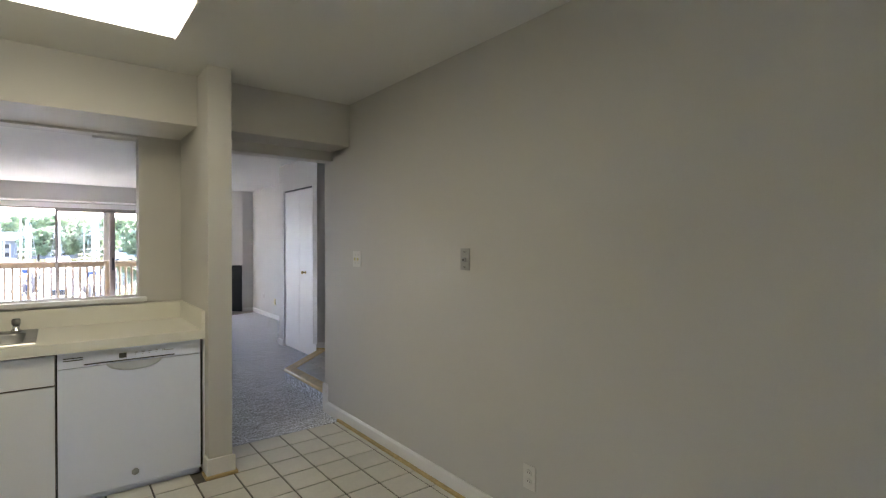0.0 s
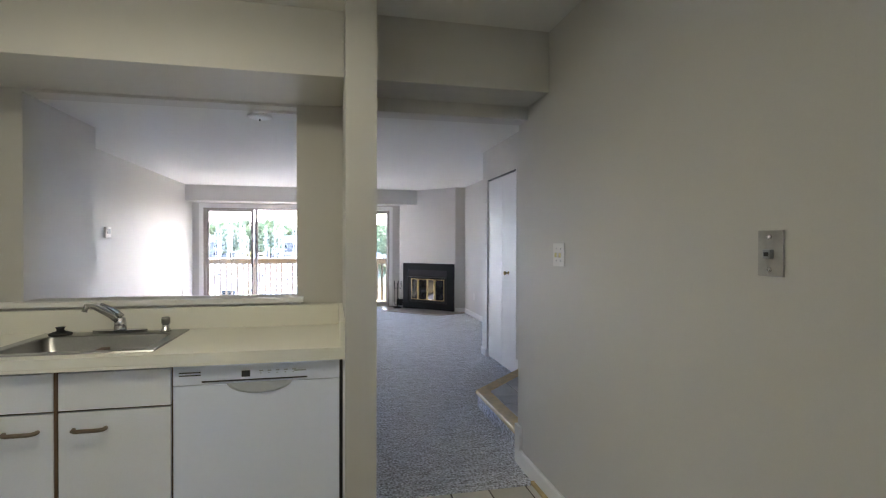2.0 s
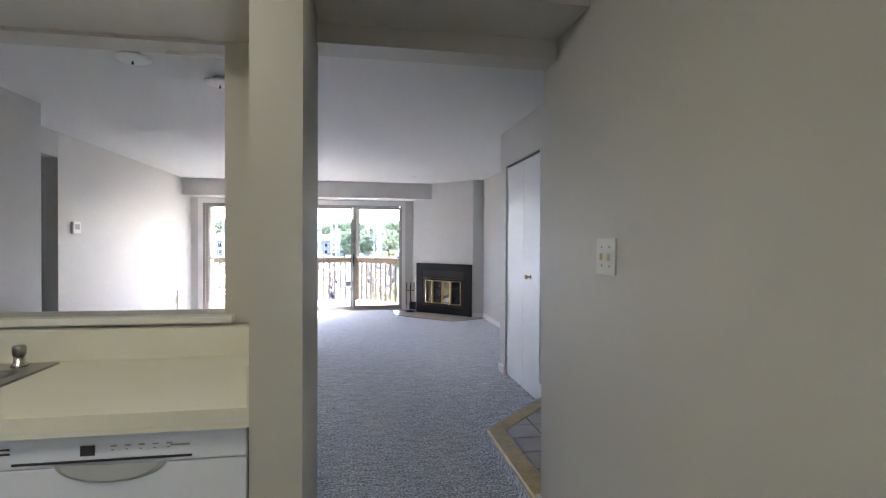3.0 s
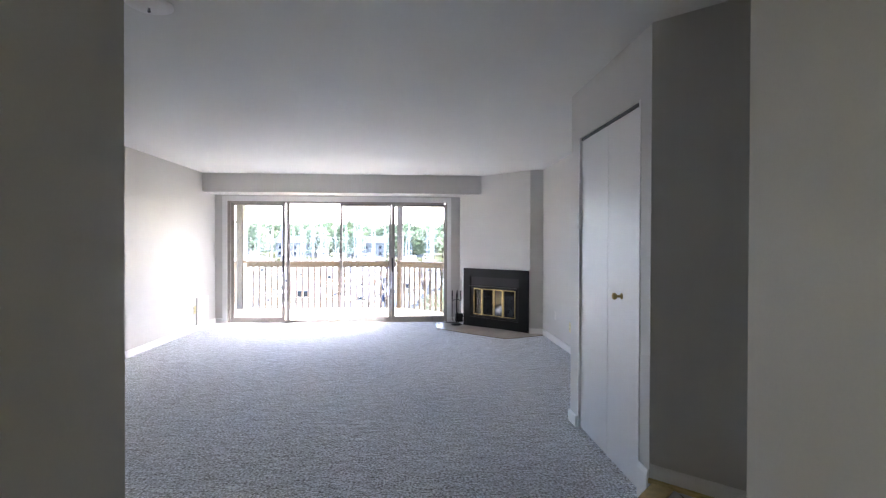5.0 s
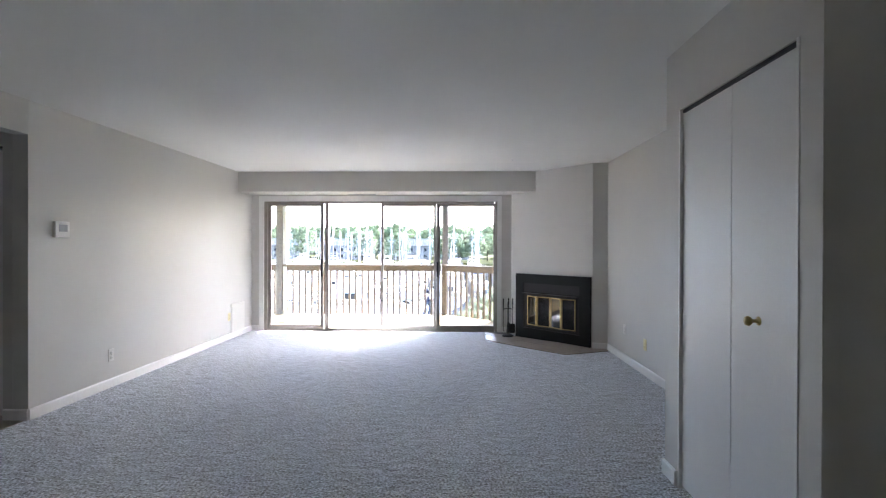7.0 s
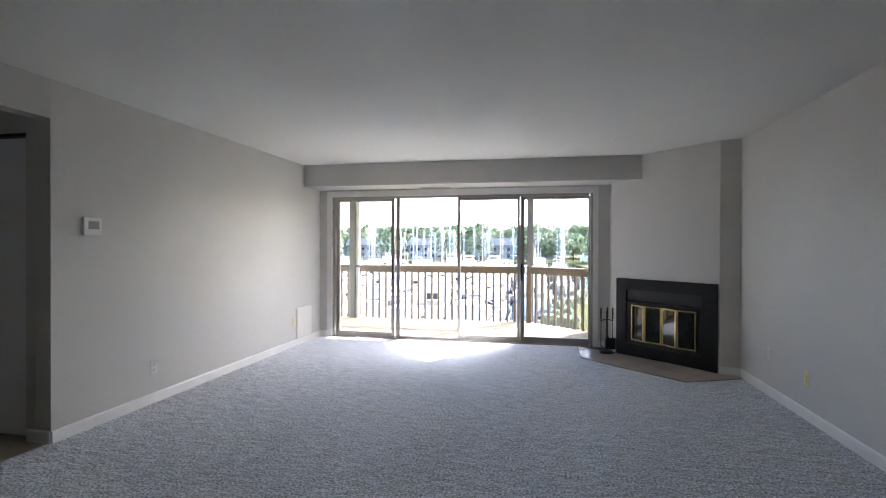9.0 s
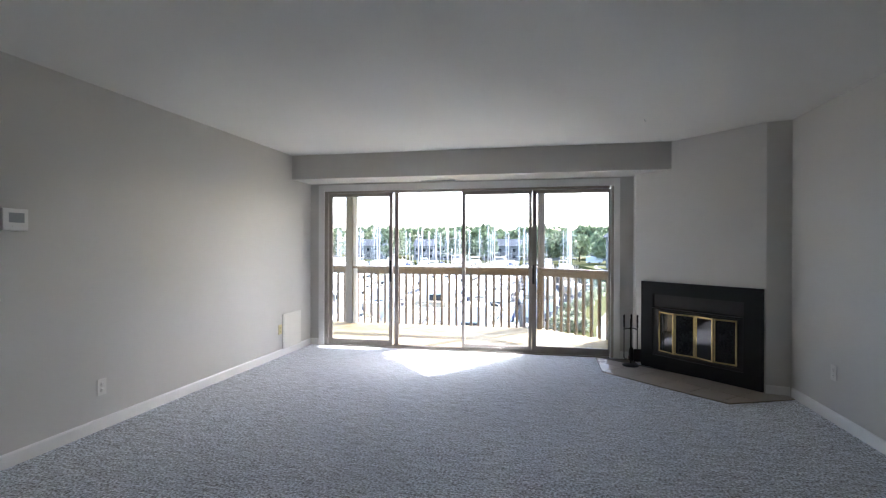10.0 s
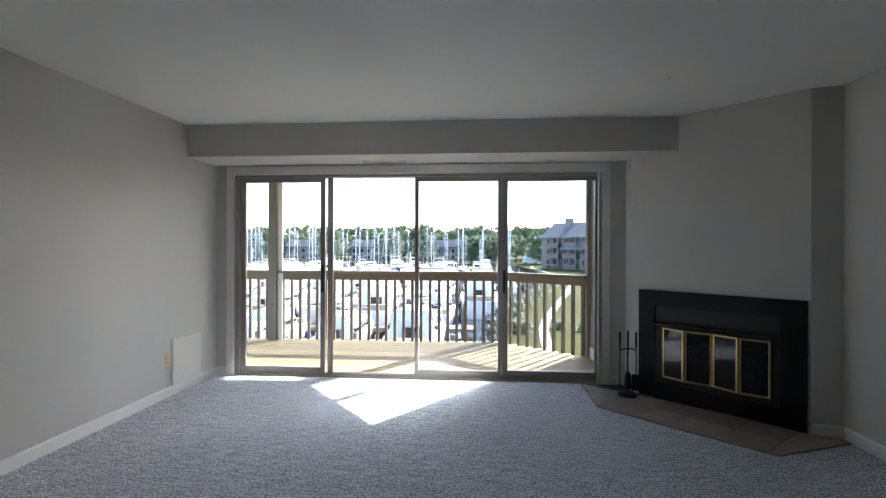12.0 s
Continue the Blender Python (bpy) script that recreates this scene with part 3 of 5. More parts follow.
def tool_set():
    d = thing("fireplace_tools", (4.035, -0.40, 0.0105), "black iron fireplace tool set on the hearth", "fireplace tools")
    part("base", lathe([(0.0, 0.0), (0.085, 0.0), (0.088, 0.012), (0.07, 0.022), (0.02, 0.03), (0.0, 0.03)]), IRON, d)
    part("post", tube([(0, 0, 0.02), (0, 0, 0.52)], 0.007), IRON, d)
    part("hanger", tube([(-0.075, 0, 0.40), (-0.03, -0.015, 0.415), (0.03, 0.015, 0.415), (0.075, 0, 0.40)], 0.006), IRON, d)
    for x, y, kind in ((-0.07, -0.01, 0), (0.015, 0.045, 1), (0.07, -0.01, 2)):
        t = part("tool", tube([(x, y, 0.09), (x, y, 0.42)], 0.005), IRON, d)
        part("grip", lathe([(0.005, 0.42), (0.010, 0.43), (0.008, 0.46), (0.011, 0.49), (0.009, 0.53), (0.011, 0.555), (0.003, 0.57)], Matrix.Translation((x, y, 0)), 10), IRON, t)
        if kind == 1:
            part("brush", lathe([(0.014, 0.20), (0.026, 0.17), (0.032, 0.06), (0.028, 0.05)], Matrix.Translation((x, y, 0)), 12), IRON, t)
        elif kind == 2:
            part("shovel", box(x - 0.038, x + 0.038, y - 0.006, y + 0.010, 0.05, 0.19, bevel=0.005), IRON, t)
        else:
            part("poker_hook", tube([(x, y, 0.10), (x + 0.012, y, 0.07), (x + 0.028, y, 0.085)], 0.005), IRON, t)
    return d


tool_set()


# ---- small fixtures of the living room ----
def thermostat():
    d = thing("thermostat", (0.0, -3.822, 1.473), "white wall thermostat with a grey display", "thermostat")
    part("body", box(0.001, 0.028, -0.074, 0.074, -0.066, 0.066, bevel=0.006), TRIM, d)
    part("display", box(0.0282, 0.030, -0.040, 0.048, -0.018, 0.040), GREYP, d, "grey display")
    part("button_strip", box(0.0282, 0.031, -0.02, 0.02, -0.048, -0.036), TRIM, d)


thermostat()


def wall_outlet(m, label="ivory double wall outlet", material=PLATE):
    """Plate with two sockets; local x out of the wall, y along it."""
    d = thing("wall_outlet", m, label, "outlet", "wall outlets")
    part("plate", box(0.001, 0.007, -0.037, 0.037, -0.058, 0.058, bevel=0.002), material, d)
    for z in (-0.021, 0.021):
        s = part("socket", lathe([(0.0, 0.007), (0.017, 0.007), (0.016, 0.0095), (0.0, 0.0095)], Matrix.Translation((0, 0, z)) @ Matrix.Rotation(radians(90), 4, "Y"), 16), material, d)
        for y in (-0.006, 0.006):
            part("slot", box(0.0097, 0.0102, y - 0.001, y + 0.001, z - 0.002, z + 0.006), DARKGAP, s)
    return d


def on_west(y, z):
    return Matrix.Translation((0.0, y, z))


def on_east(x, y, z):
    return Matrix.Translation((x, y, z)) @ Matrix.Rotation(math.pi, 4, "Z")


wall_outlet(on_west(-3.217, 0.305))
wall_outlet(on_west(-0.785, 0.325), "yellowed plug-in adapter outlet beside the access panel", YELLOWED)
wall_outlet(on_east(5.255, -2.56, 0.318), "yellowed double wall outlet", YELLOWED)
wall_outlet(on_east(5.255, -1.922, 0.375))
wall_outlet(on_east(KX, -10.08, 0.295))

d = thing("access_panel", (0.0, -0.512, 0.283), "white painted square access panel low on the wall", "access panel")
part("frame", box(0.001, 0.012, -0.22, 0.22, -0.215, 0.215, bevel=0.003), PLATE, d)
part("door", box(0.0122, 0.016, -0.20, 0.20, -0.195, 0.195, bevel=0.002), PLATE, d)

d = thing("ceiling_vent", (1.79, -0.135, 2.157), "white metal supply vent under the bulkhead", "vent")
part("frame", box(-0.24, 0.24, -0.055, 0.055, -0.008, -0.001, bevel=0.002), TRIM, d)
for k in range(3):
    part("slat", box(-0.22, 0.22, -0.038 + k * 0.03, -0.024 + k * 0.03, -0.011, -0.0082), GREYP, d)


def ceiling_fixture(x, y, r, label):
    d = thing("ceiling_cover", (x, y, H), label, "ceiling cover", "ceiling covers")
    part("plate", lathe([(0.0, -0.056), (r * 0.35, -0.055), (r * 0.8, -0.050), (r, -0.040), (r, -0.034), (r * 0.4, -0.030), (r * 0.4, -0.001), (0.0, -0.001)][::-1]), TRIM, d)
    part("stud", lathe([(0.0, -0.054), (0.006, -0.054), (0.005, -0.064), (0.008, -0.067), (0.006, -0.074), (0.0, -0.074)][::-1], None, 10), DARKGAP, d, "dark threaded stud")


ceiling_fixture(2.12, -6.21, 0.10, "round white ceiling cover plate with a dark stud")
ceiling_fixture(1.73, -6.60, 0.10, "round white ceiling cover plate with a dark stud")
# White bar drawn for the light streak along the opening's far head edge.
solid("head_edge_streak", box(2.27, 2.523, -7.60, -7.586, 2.106, 2.1215, bevel=0.002), TRIM, "thin white bar in place of the lit edge under the pass-through head", "track")
d = thing("ceiling_hook", (3.965, -1.55, H), "small white metal ceiling hook", "hook")
part("plate", lathe([(0.0, -0.006), (0.012, -0.006), (0.014, -0.001), (0.0, -0.001)][::-1], None, 10), TRIM, d)
part("hook", tube([(0, 0, -0.004), (0, 0, -0.02), (0.01, 0, -0.03), (0.016, 0, -0.02)], 0.002, None, 6), GREYP, d)


# ---- kitchen ----
def base_cabinet(x0, x1, label, pull_x):
    """One sink-run unit: carcass, drawer front above a door, pull, brown edge strip."""
    d = thing("base_cabinet", (x0, -8.405, 0.0), label, "cabinet", "base cabinets")
    w = x1 - x0
    bm = box(0.0, 0.018, 0.02, 0.64, 0.062, 0.826)
    bx(bm, w - 0.018, w, 0.02, 0.64, 0.062, 0.826)
    bx(bm, 0.018, w - 0.018, 0.02, 0.64, 0.062, 0.08)
    bx(bm, 0.018, w - 0.018, 0.62, 0.64, 0.08, 0.826)
    bx(bm, 0.018, w - 0.018, 0.02, 0.04, 0.814, 0.826)
    part("body", bm, WALNUT, d, "brown wood-edged carcass")
    part("drawer_front", box(0.013, w - 0.002, 0.0, 0.019, 0.660, 0.812, bevel=0.0015), CAB, d)
    door = part("door", box(0.013, w - 0.002, 0.0, 0.019, 0.055, 0.651, bevel=0.0015), CAB, d)
    px = pull_x - x0
    part("handle", tube([(px - 0.058, 0.0, 0.582), (px - 0.055, -0.02, 0.582), (px - 0.04, -0.028, 0.582), (px + 0.04, -0.028, 0.582), (px + 0.055, -0.02, 0.582), (px + 0.058, 0.0, 0.582)], 0.0085), PULLW, door, "bronze-brown bar pull")
    part("edge_strip", box(0.0, 0.011, -0.004, 0.0198, 0.055, 0.830), WALNUT, d, "dark brown vertical edge strip")
    part("toe_kick", box(0.0, w, 0.06, 0.075, 0.0, 0.060), WALNUT, d, "brown toe kick board")
    return d


base_cabinet(1.213, 1.638, "white laminate base cabinet with bronze pull and brown edges", 1.524)
base_cabinet(1.640, 2.068, "white laminate base cabinet with bronze pull and brown edges", 1.766)


def side_cabinet(y0, y1):
    d = thing("base_cabinet", (1.200, y0, 0.0), "white laminate base cabinet on the side run", "cabinet", "base cabinets")
    w = y1 - y0
    part("body", box(-0.53, -0.02, 0.0, w, 0.062, 0.826), WALNUT, d, "brown wood-edged carcass")
    part("drawer_front", box(-0.019, 0.0, 0.002, w - 0.013, 0.660, 0.812, bevel=0.0015), CAB, d)
    part("door", box(-0.019, 0.0, 0.002, w - 0.013, 0.055, 0.651, bevel=0.0015), CAB, d)
    part("edge_strip", box(-0.0195, 0.003, w - 0.011, w, 0.055, 0.830), WALNUT, d)
    part("toe_kick", box(-0.075, -0.06, 0.0, w, 0.0, 0.060), WALNUT, d)


side_cabinet(-8.96, -8.47)
side_cabinet(-9.50, -8.962)
structure("trim_corner_filler", box(1.180, 1.2015, -8.468, -8.39, 0.0, 0.838), CAB, "white corner filler strip")


def worktop():
    d = thing("worktop", (0.0, 0.0, 0.838), "cream laminate worktop with a raised backsplash", "worktop")
    s = (1.335, 1.975, -8.345, -7.855)
    bm = box(0.613, 2.783, -8.435, s[2], 0.0, 0.04)
    bx(bm, 0.613, 2.783, s[3], -7.702, 0.0, 0.04)
    bx(bm, 0.613, s[0], s[2], s[3], 0.0, 0.04)
    bx(bm, s[1], 2.783, s[2], s[3], 0.0, 0.04)
    prism([(0.613, -9.52), (1.238, -9.52), (1.238, -8.49), (1.293, -8.4352), (0.613, -8.4352)], 0.0, 0.04, bm)
    part("slab", bm, COUNTER, d)
    edge = [(1.238, -9.52), (1.238, -8.49), (1.293, -8.435), (2.783, -8.435), (2.783, -8.417), (1.2855, -8.417), (1.220, -8.4825), (1.220, -9.52)]
    part("front_edge", prism(edge, -0.014, -0.0005), COUNTER, d)
    bm = box(0.632, 2.762, -7.79, -7.703, 0.0405, 0.154, bevel=0.002)
    part("backsplash", bm, COUNTER, d)
    part("backsplash", prism([(2.764, -8.43), (2.7835, -8.43), (2.7835, -7.703), (2.764, -7.703)], 0.0405, 0.154), COUNTER, d)
    part("backsplash", box(0.613, 0.631, -9.52, -7.703, 0.0405, 0.154), COUNTER, d)
    return d


worktop()


def sink():
    d = thing("kitchen_sink", (1.655, -8.095, 0.879), "stainless steel single-bowl sink set into the worktop", "sink")
    X, Y = 0.335, 0.270
    xi0, xi1, yi0, yi1 = -0.285, 0.285, -0.225, 0.165
    bm = bmesh.new()
    outer = [bm.verts.new(p) for p in ((-X, -Y, 0.0), (X, -Y, 0.0), (X, Y, 0.0), (-X, Y, 0.0))]
    lip = [bm.verts.new((v.co.x * 0.985, v.co.y * 0.985, 0.006)) for v in outer]

    def ring(x0, x1, y0, y1, z, r=0.05):
        out = []
        for cx, cy, a0 in ((x0 + r, y0 + r, 180), (x1 - r, y0 + r, 270), (x1 - r, y1 - r, 0), (x0 + r, y1 - r, 90)):
            for k in range(6):
                a = radians(a0 + 18 * k)
                out.append(bm.verts.new((cx + r * math.cos(a), cy + r * math.sin(a), z)))
        return out
    r0 = ring(xi0, xi1, yi0, yi1, 0.005)
    r1 = ring(xi0 + 0.006, xi1 - 0.006, yi0 + 0.006, yi1 - 0.006, -0.006)
    r2 = ring(xi0 + 0.018, xi1 - 0.018, yi0 + 0.018, yi1 - 0.018, -0.15)
    r3 = ring(xi0 + 0.06, xi1 - 0.06, yi0 + 0.06, yi1 - 0.06, -0.168)
    for a, b in ((r0, r1), (r1, r2), (r2, r3)):
        for k in range(24):
            f = bm.faces.new((a[k], a[(k + 1) % 24], b[(k + 1) % 24], b[k]))
            f.smooth = True
    bm.faces.new(r3)
    for k in range(4):
        bm.faces.new((outer[k], outer[(k + 1) % 4], lip[(k + 1) % 4], lip[k]))
        bm.faces.new((lip[k], *[r0[k * 6 + j] for j in range(6)][::-1]))
        bm.faces.new((lip[k], lip[(k + 1) % 4], r0[((k + 1) % 4) * 6], r0[k * 6 + 5]))
    bmesh.ops.recalc_face_normals(bm, faces=bm.faces)
    part("basin", bm, STEEL, d)
    part("drain", lathe([(0.0, -0.1675), (0.04, -0.1675), (0.045, -0.165), (0.0, -0.165)], None, 16), CHROME, d)
    return d


sink()


def faucet():
    d = thing("faucet", (1.68, -7.880, 0.885), "chrome single-lever kitchen faucet on the sink ledge", "faucet")
    bm = prism([(0.125 * math.cos(a), 0.028 * math.sin(a)) for a in [2 * math.pi * k / 24 for k in range(24)]], 0.0, 0.016)
    part("deck_plate", bm, CHROME, d)
    part("body", lathe([(0.0, 0.016), (0.028, 0.016), (0.026, 0.05), (0.022, 0.075), (0.0, 0.082)]), CHROME, d)
    part("spout", tube([(0, 0, 0.05), (-0.03, -0.035, 0.095), (-0.075, -0.10, 0.145), (-0.095, -0.13, 0.15), (-0.10, -0.14, 0.125)], [0.016, 0.015, 0.013, 0.013, 0.012], None, 12), CHROME, d)
    part("lever", tube([(0, 0, 0.08), (-0.01, -0.01, 0.105), (-0.06, -0.03, 0.145), (-0.075, -0.035, 0.15)], [0.020, 0.012, 0.007, 0.006], None, 10), CHROME, d)


faucet()
d = thing("sink_sprayer", (1.89, -7.880, 0.885), "chrome sink side sprayer with a dark cap", "sprayer")
part("holder", lathe([(0.0, 0.0), (0.026, 0.0), (0.024, 0.010), (0.017, 0.016), (0.017, 0.04), (0.0, 0.04)], None, 16), CHROME, d)
part("head", lathe([(0.0, 0.04), (0.020, 0.04), (0.021, 0.065), (0.017, 0.074), (0.0, 0.074)], None, 16), STEEL, d, "dark steel spray head")
d = thing("sink_stopper", (1.42, -7.890, 0.885), "black rubber sink stopper lying on the ledge", "stopper")
part("disc", lathe([(0.0, 0.0), (0.048, 0.0), (0.05, 0.008), (0.03, 0.016), (0.0, 0.016)], None, 18), RUBBER, d)
part("grip", lathe([(0.0, 0.016), (0.022, 0.016), (0.014, 0.026), (0.022, 0.038), (0.0, 0.04)], None, 12), RUBBER, d)


def dishwasher():
    d = thing("dishwasher", (2.070, -8.410, 0.0), "white built-in dishwasher with a top control strip", "dishwasher")
    part("cabinet", box(0.0, 0.704, 0.03, 0.60, 0.046, 0.832), DARKGAP, d, "dark inner body")
    w = 0.690
    door = part("door", box(0.006, w, 0.0, 0.028, 0.045, 0.735, None, 0.004), APPL, d)
    part("control_panel", box(0.006, w, 0.0, 0.028, 0.7375, 0.824, None, 0.004), APPL, d, "white control strip")
    # Raised scoop; its grey colour paints the shade of a hollow.
    scoop = bmesh.new()
    rim = [(0.352 + 0.135 * math.cos(t), 0.742 + 0.052 * math.sin(t)) for t in [math.pi + math.pi * k / 16 for k in range(17)]]
    outer = [scoop.verts.new((x, -0.001, z)) for x, z in rim]
    inner = [scoop.verts.new((0.352 + (x - 0.352) * 0.86, -0.010, 0.742 + (z - 0.742) * 0.82)) for x, z in rim]
    for k in range(16):
        scoop.faces.new((outer[k], outer[k + 1], inner[k + 1], inner[k])).smooth = True
    scoop.faces.new(inner)
    bmesh.ops.recalc_face_normals(scoop, faces=scoop.faces)
    part("pocket_handle", scoop, POCKETSHADE, door, "moulded pocket handle, its hollow's shade given as pale grey")
    part("trim_line", box(0.119, 0.550, -0.0025, 0.0012, 0.747, 0.753), DARKGAP, door, "dark handle trim line")
    part("display", box(0.277, 0.312, -0.001, 0.003, 0.763, 0.790), DARKGAP, door, "black display")
    for k in range(2):
        part("vent_slot", box(0.03, 0.115, -0.001, 0.003, 0.776 + k * 0.012, 0.781 + k * 0.012), DARKGAP, door)
    for k in range(5):
        part("key_mark", box(0.35 + k * 0.034, 0.365 + k * 0.034, -0.001, 0.003, 0.784, 0.788), GREYP, door)
        part("key_mark", box(0.352 + k * 0.034, 0.358 + k * 0.034, -0.001, 0.003, 0.774, 0.777), GREYP, door)
    part("name_bar", box(0.495, 0.545, -0.001, 0.003, 0.778, 0.783), GREYP, door)
    part("round_badge", lathe([(0.0, 0.0), (0.019, 0.0), (0.018, 0.003), (0.0, 0.003)], Matrix.Translation((0.352, 0.0, 0.112)) @ Matrix.Rotation(radians(90), 4, "X"), 20), GREYP, door, "round grey badge")
    part("toe_panel", box(0.006, w, 0.035, 0.05, 0.0, 0.044), APPL, d)
    return d


dishwasher()
structure("trim_dishwasher_filler", box(2.775, 2.7845, -8.405, -8.385, 0.0, 0.822), CAB, "white filler strip beside the dishwasher")


def wall_cabinet(y0, y1):
    d = thing("wall_cabinet", (0.613, y0, 1.445), "white laminate wall cabinet", "cabinet", "wall cabinets")
    w = y1 - y0
    part("body", box(0.0, 0.31, 0.0, w, 0.0, 0.69), CAB, d)
    part("door", box(0.312, 0.331, 0.002, w - 0.002, 0.0, 0.69, bevel=0.0015), CAB, d)
    # Dark strip painted for the shade in the gap over the cabinet.
    part("top_gap_shade", box(0.30, 0.315, 0.0, w, 0.6902, 0.694), DARKGAP, d)


wall_cabinet(-8.55, -7.90)
wall_cabinet(-9.30, -8.552)


def switch_plate():
    d = thing("light_switch", on_east(KX, -8.372, 1.285), "ivory two-gang light switch plate with brass toggles", "switch")
    part("plate", box(0.001, 0.007, -0.06, 0.06, -0.058, 0.058, bevel=0.002), PLATE, d)
    for y in (-0.024, 0.024):
        part("toggle", box(0.006, 0.016, y - 0.004, y + 0.004, -0.013, 0.009, None, 0.002), YELLOWED, d, "yellowed toggle")
        for z in (-0.03, 0.03):
            part("screw", lathe([(0.0, 0.007), (0.004, 0.007), (0.003, 0.0085), (0.0, 0.0085)], Matrix.Translation((0, y, z)) @ Matrix.Rotation(radians(90), 4, "Y"), 8), STEEL, d)


def phone_plate():
    d = thing("phone_jack_plate", on_east(KX, -9.607, 1.315), "stainless steel wall plate with a phone jack", "wall plate")
    part("plate", box(0.001, 0.006, -0.038, 0.038, -0.06, 0.06, bevel=0.002), PLATESTEEL, d)
    part("jack", box(0.006, 0.018, -0.012, 0.012, -0.014, 0.010, bevel=0.002), GREYP, d)
    part("jack_hole", box(0.0182, 0.0187, -0.007, 0.007, -0.008, 0.003), DARKGAP, d)
    for z in (-0.042, 0.042):
        part("stud", lathe([(0.0, 0.006), (0.006, 0.006), (0.006, 0.010), (0.0, 0.010)], Matrix.Translation((0, 0, z)) @ Matrix.Rotation(radians(90), 4, "Y"), 10), CHROME, d)


switch_plate()
phone_plate()


def kitchen_light():
    d = thing("kitchen_ceiling_light", (1.915, -9.27, H), "lit fluorescent ceiling light with a wrapped diffuser", "ceiling light")
    part("housing", box(-0.60, 0.60, -0.20, 0.20, -0.025, -0.001), TRIM, d)
    prof = [(-0.235, -0.026), (-0.232, -0.075), (-0.205, -0.098), (0.205, -0.098), (0.232, -0.075), (0.235, -0.026)]
    bm = bmesh.new()
    ends = [[bm.verts.new((x, a, b)) for a, b in prof] for x in (-0.605, 0.605)]
    for i in range(6):
        j = (i + 1) % 6
        bm.faces.new((ends[0][i], ends[1][i], ends[1][j], ends[0][j]))
    bm.faces.new(ends[0])
    bm.faces.new(ends[1][::-1])
    bmesh.ops.recalc_face_normals(bm, faces=bm.faces)
    part("diffuser", bm, TUBE, d, "glowing ribbed diffuser")
    for s in (-1, 1):
        part("end_cap", box(s * 0.606, s * 0.618, -0.24, 0.24, -0.10, -0.002, bevel=0.003), PLATE, d)


kitchen_light()


# ---- balcony ----
def balcony():
    structure("deck_frame", prism([(-3.0, 0.165), (4.07, 0.165), (4.07, 1.42), (3.10, 2.26), (-3.0, 2.26)], -0.30, -0.075), RAILW, "timber frame under the balcony boards")
    # Soffit's east tab and the wall's hidden end are lengthened to block stray sun.
    structure("balcony_soffit", prism([(-3.0, 0.165), (4.25, 0.165), (4.25, 1.60), (3.98, 1.60), (3.98, 1.435), (2.97, 2.65), (-3.0, 2.65)], 2.45, 2.7), SIDING, "underside of the balcony above")
    structure("balcony_wall_east", box(4.08, 4.25, 0.162, 1.66, -0.3, 2.449), SIDING, "grey siding wall at the balcony end")
    structure("trim_balcony_corner", box(4.03, 4.079, 1.33, 1.44, -0.03, 2.149), SIDING, "grey corner board")
    structure("balcony_beam", box(4.03, 4.079, 1.30, 1.44, 2.15, 2.449), TRIM, "white painted beam end under the balcony above")
    # Unseen box above the soffit, added to block stray sun.
    structure("balcony_wall_upper", box(4.0, 4.25, 0.162, 1.0, 2.702, 5.4), SIDING, "unseen grey box added above to block stray sun")
    structure("balcony_wall_west", box(-3.12, -3.0, 0.162, 2.66, -0.3, 2.7), SIDING)
    structure("balcony_wall_skirt", box(4.065, 4.079, 0.17, 1.32, -0.03, 0.10), TRIM)

    d = thing("balcony_railing", (0.0, 0.0, -0.03), "weathered brown wooden balcony railing with square balusters", "railing", kind="structure")

    def run(p, q):
        p, q = Vector((*p, 0)), Vector((*q, 0))
        n = (q - p).length
        m = Matrix.Translation(p) @ Matrix.Rotation(math.atan2(q.y - p.y, q.x - p.x), 4, "Z")
        part("top_rail", box(0.0, n, -0.07, 0.07, 0.968, 1.008, m, 0.004), RAILW, d)
        part("sub_rail", box(0.0, n, -0.02, 0.02, 0.878, 0.967, m), RAILW, d)
        k = int(n / 0.127)
        me = None
        for i in range(k):
            x = (i + 0.5) * n / k
            if me is None:
                me = mesh_of("baluster", box(-0.019, 0.019, 0.021, 0.059, -0.14, 0.95), RAILW)
            b = new("baluster", me)
            b.parent = d
            b.matrix_basis = m @ Matrix.Translation((x, 0, 0))
    run((-2.98, 2.17), (-0.38, 2.17))
    run((-0.26, 2.17), (2.95, 2.17))
    run((3.06, 2.13), (4.03, 1.36))
    part("post", box(-0.38, -0.26, 2.09, 2.21, -0.2, 2.479, None, 0.004), SIDING, d, "grey square post")
    part("newel", box(2.965, 3.055, 2.125, 2.215, -0.2, 1.02, None, 0.004), RAILW, d)
    structure("balcony_post", box(2.965, 3.085, 2.50, 2.62, ZW - 1.0, 2.449, None, 0.004), SIDING, "tall grey post that carries the balcony above")
    # White strip that puts the post's sunlit side into colour.
    part("post_lit_side", box(-0.255, -0.185, 2.13, 2.16, -0.04, 2.479), TRIM, d, "white board in place of the post's lit side")



# ---- harbour ----
ZW, ZL = -5.0, -4.1
balcony()
structure("water", box(-1500, 1500, 3.0, 2400, ZW - 2.0, ZW), WATER, "dark rippled harbour water")


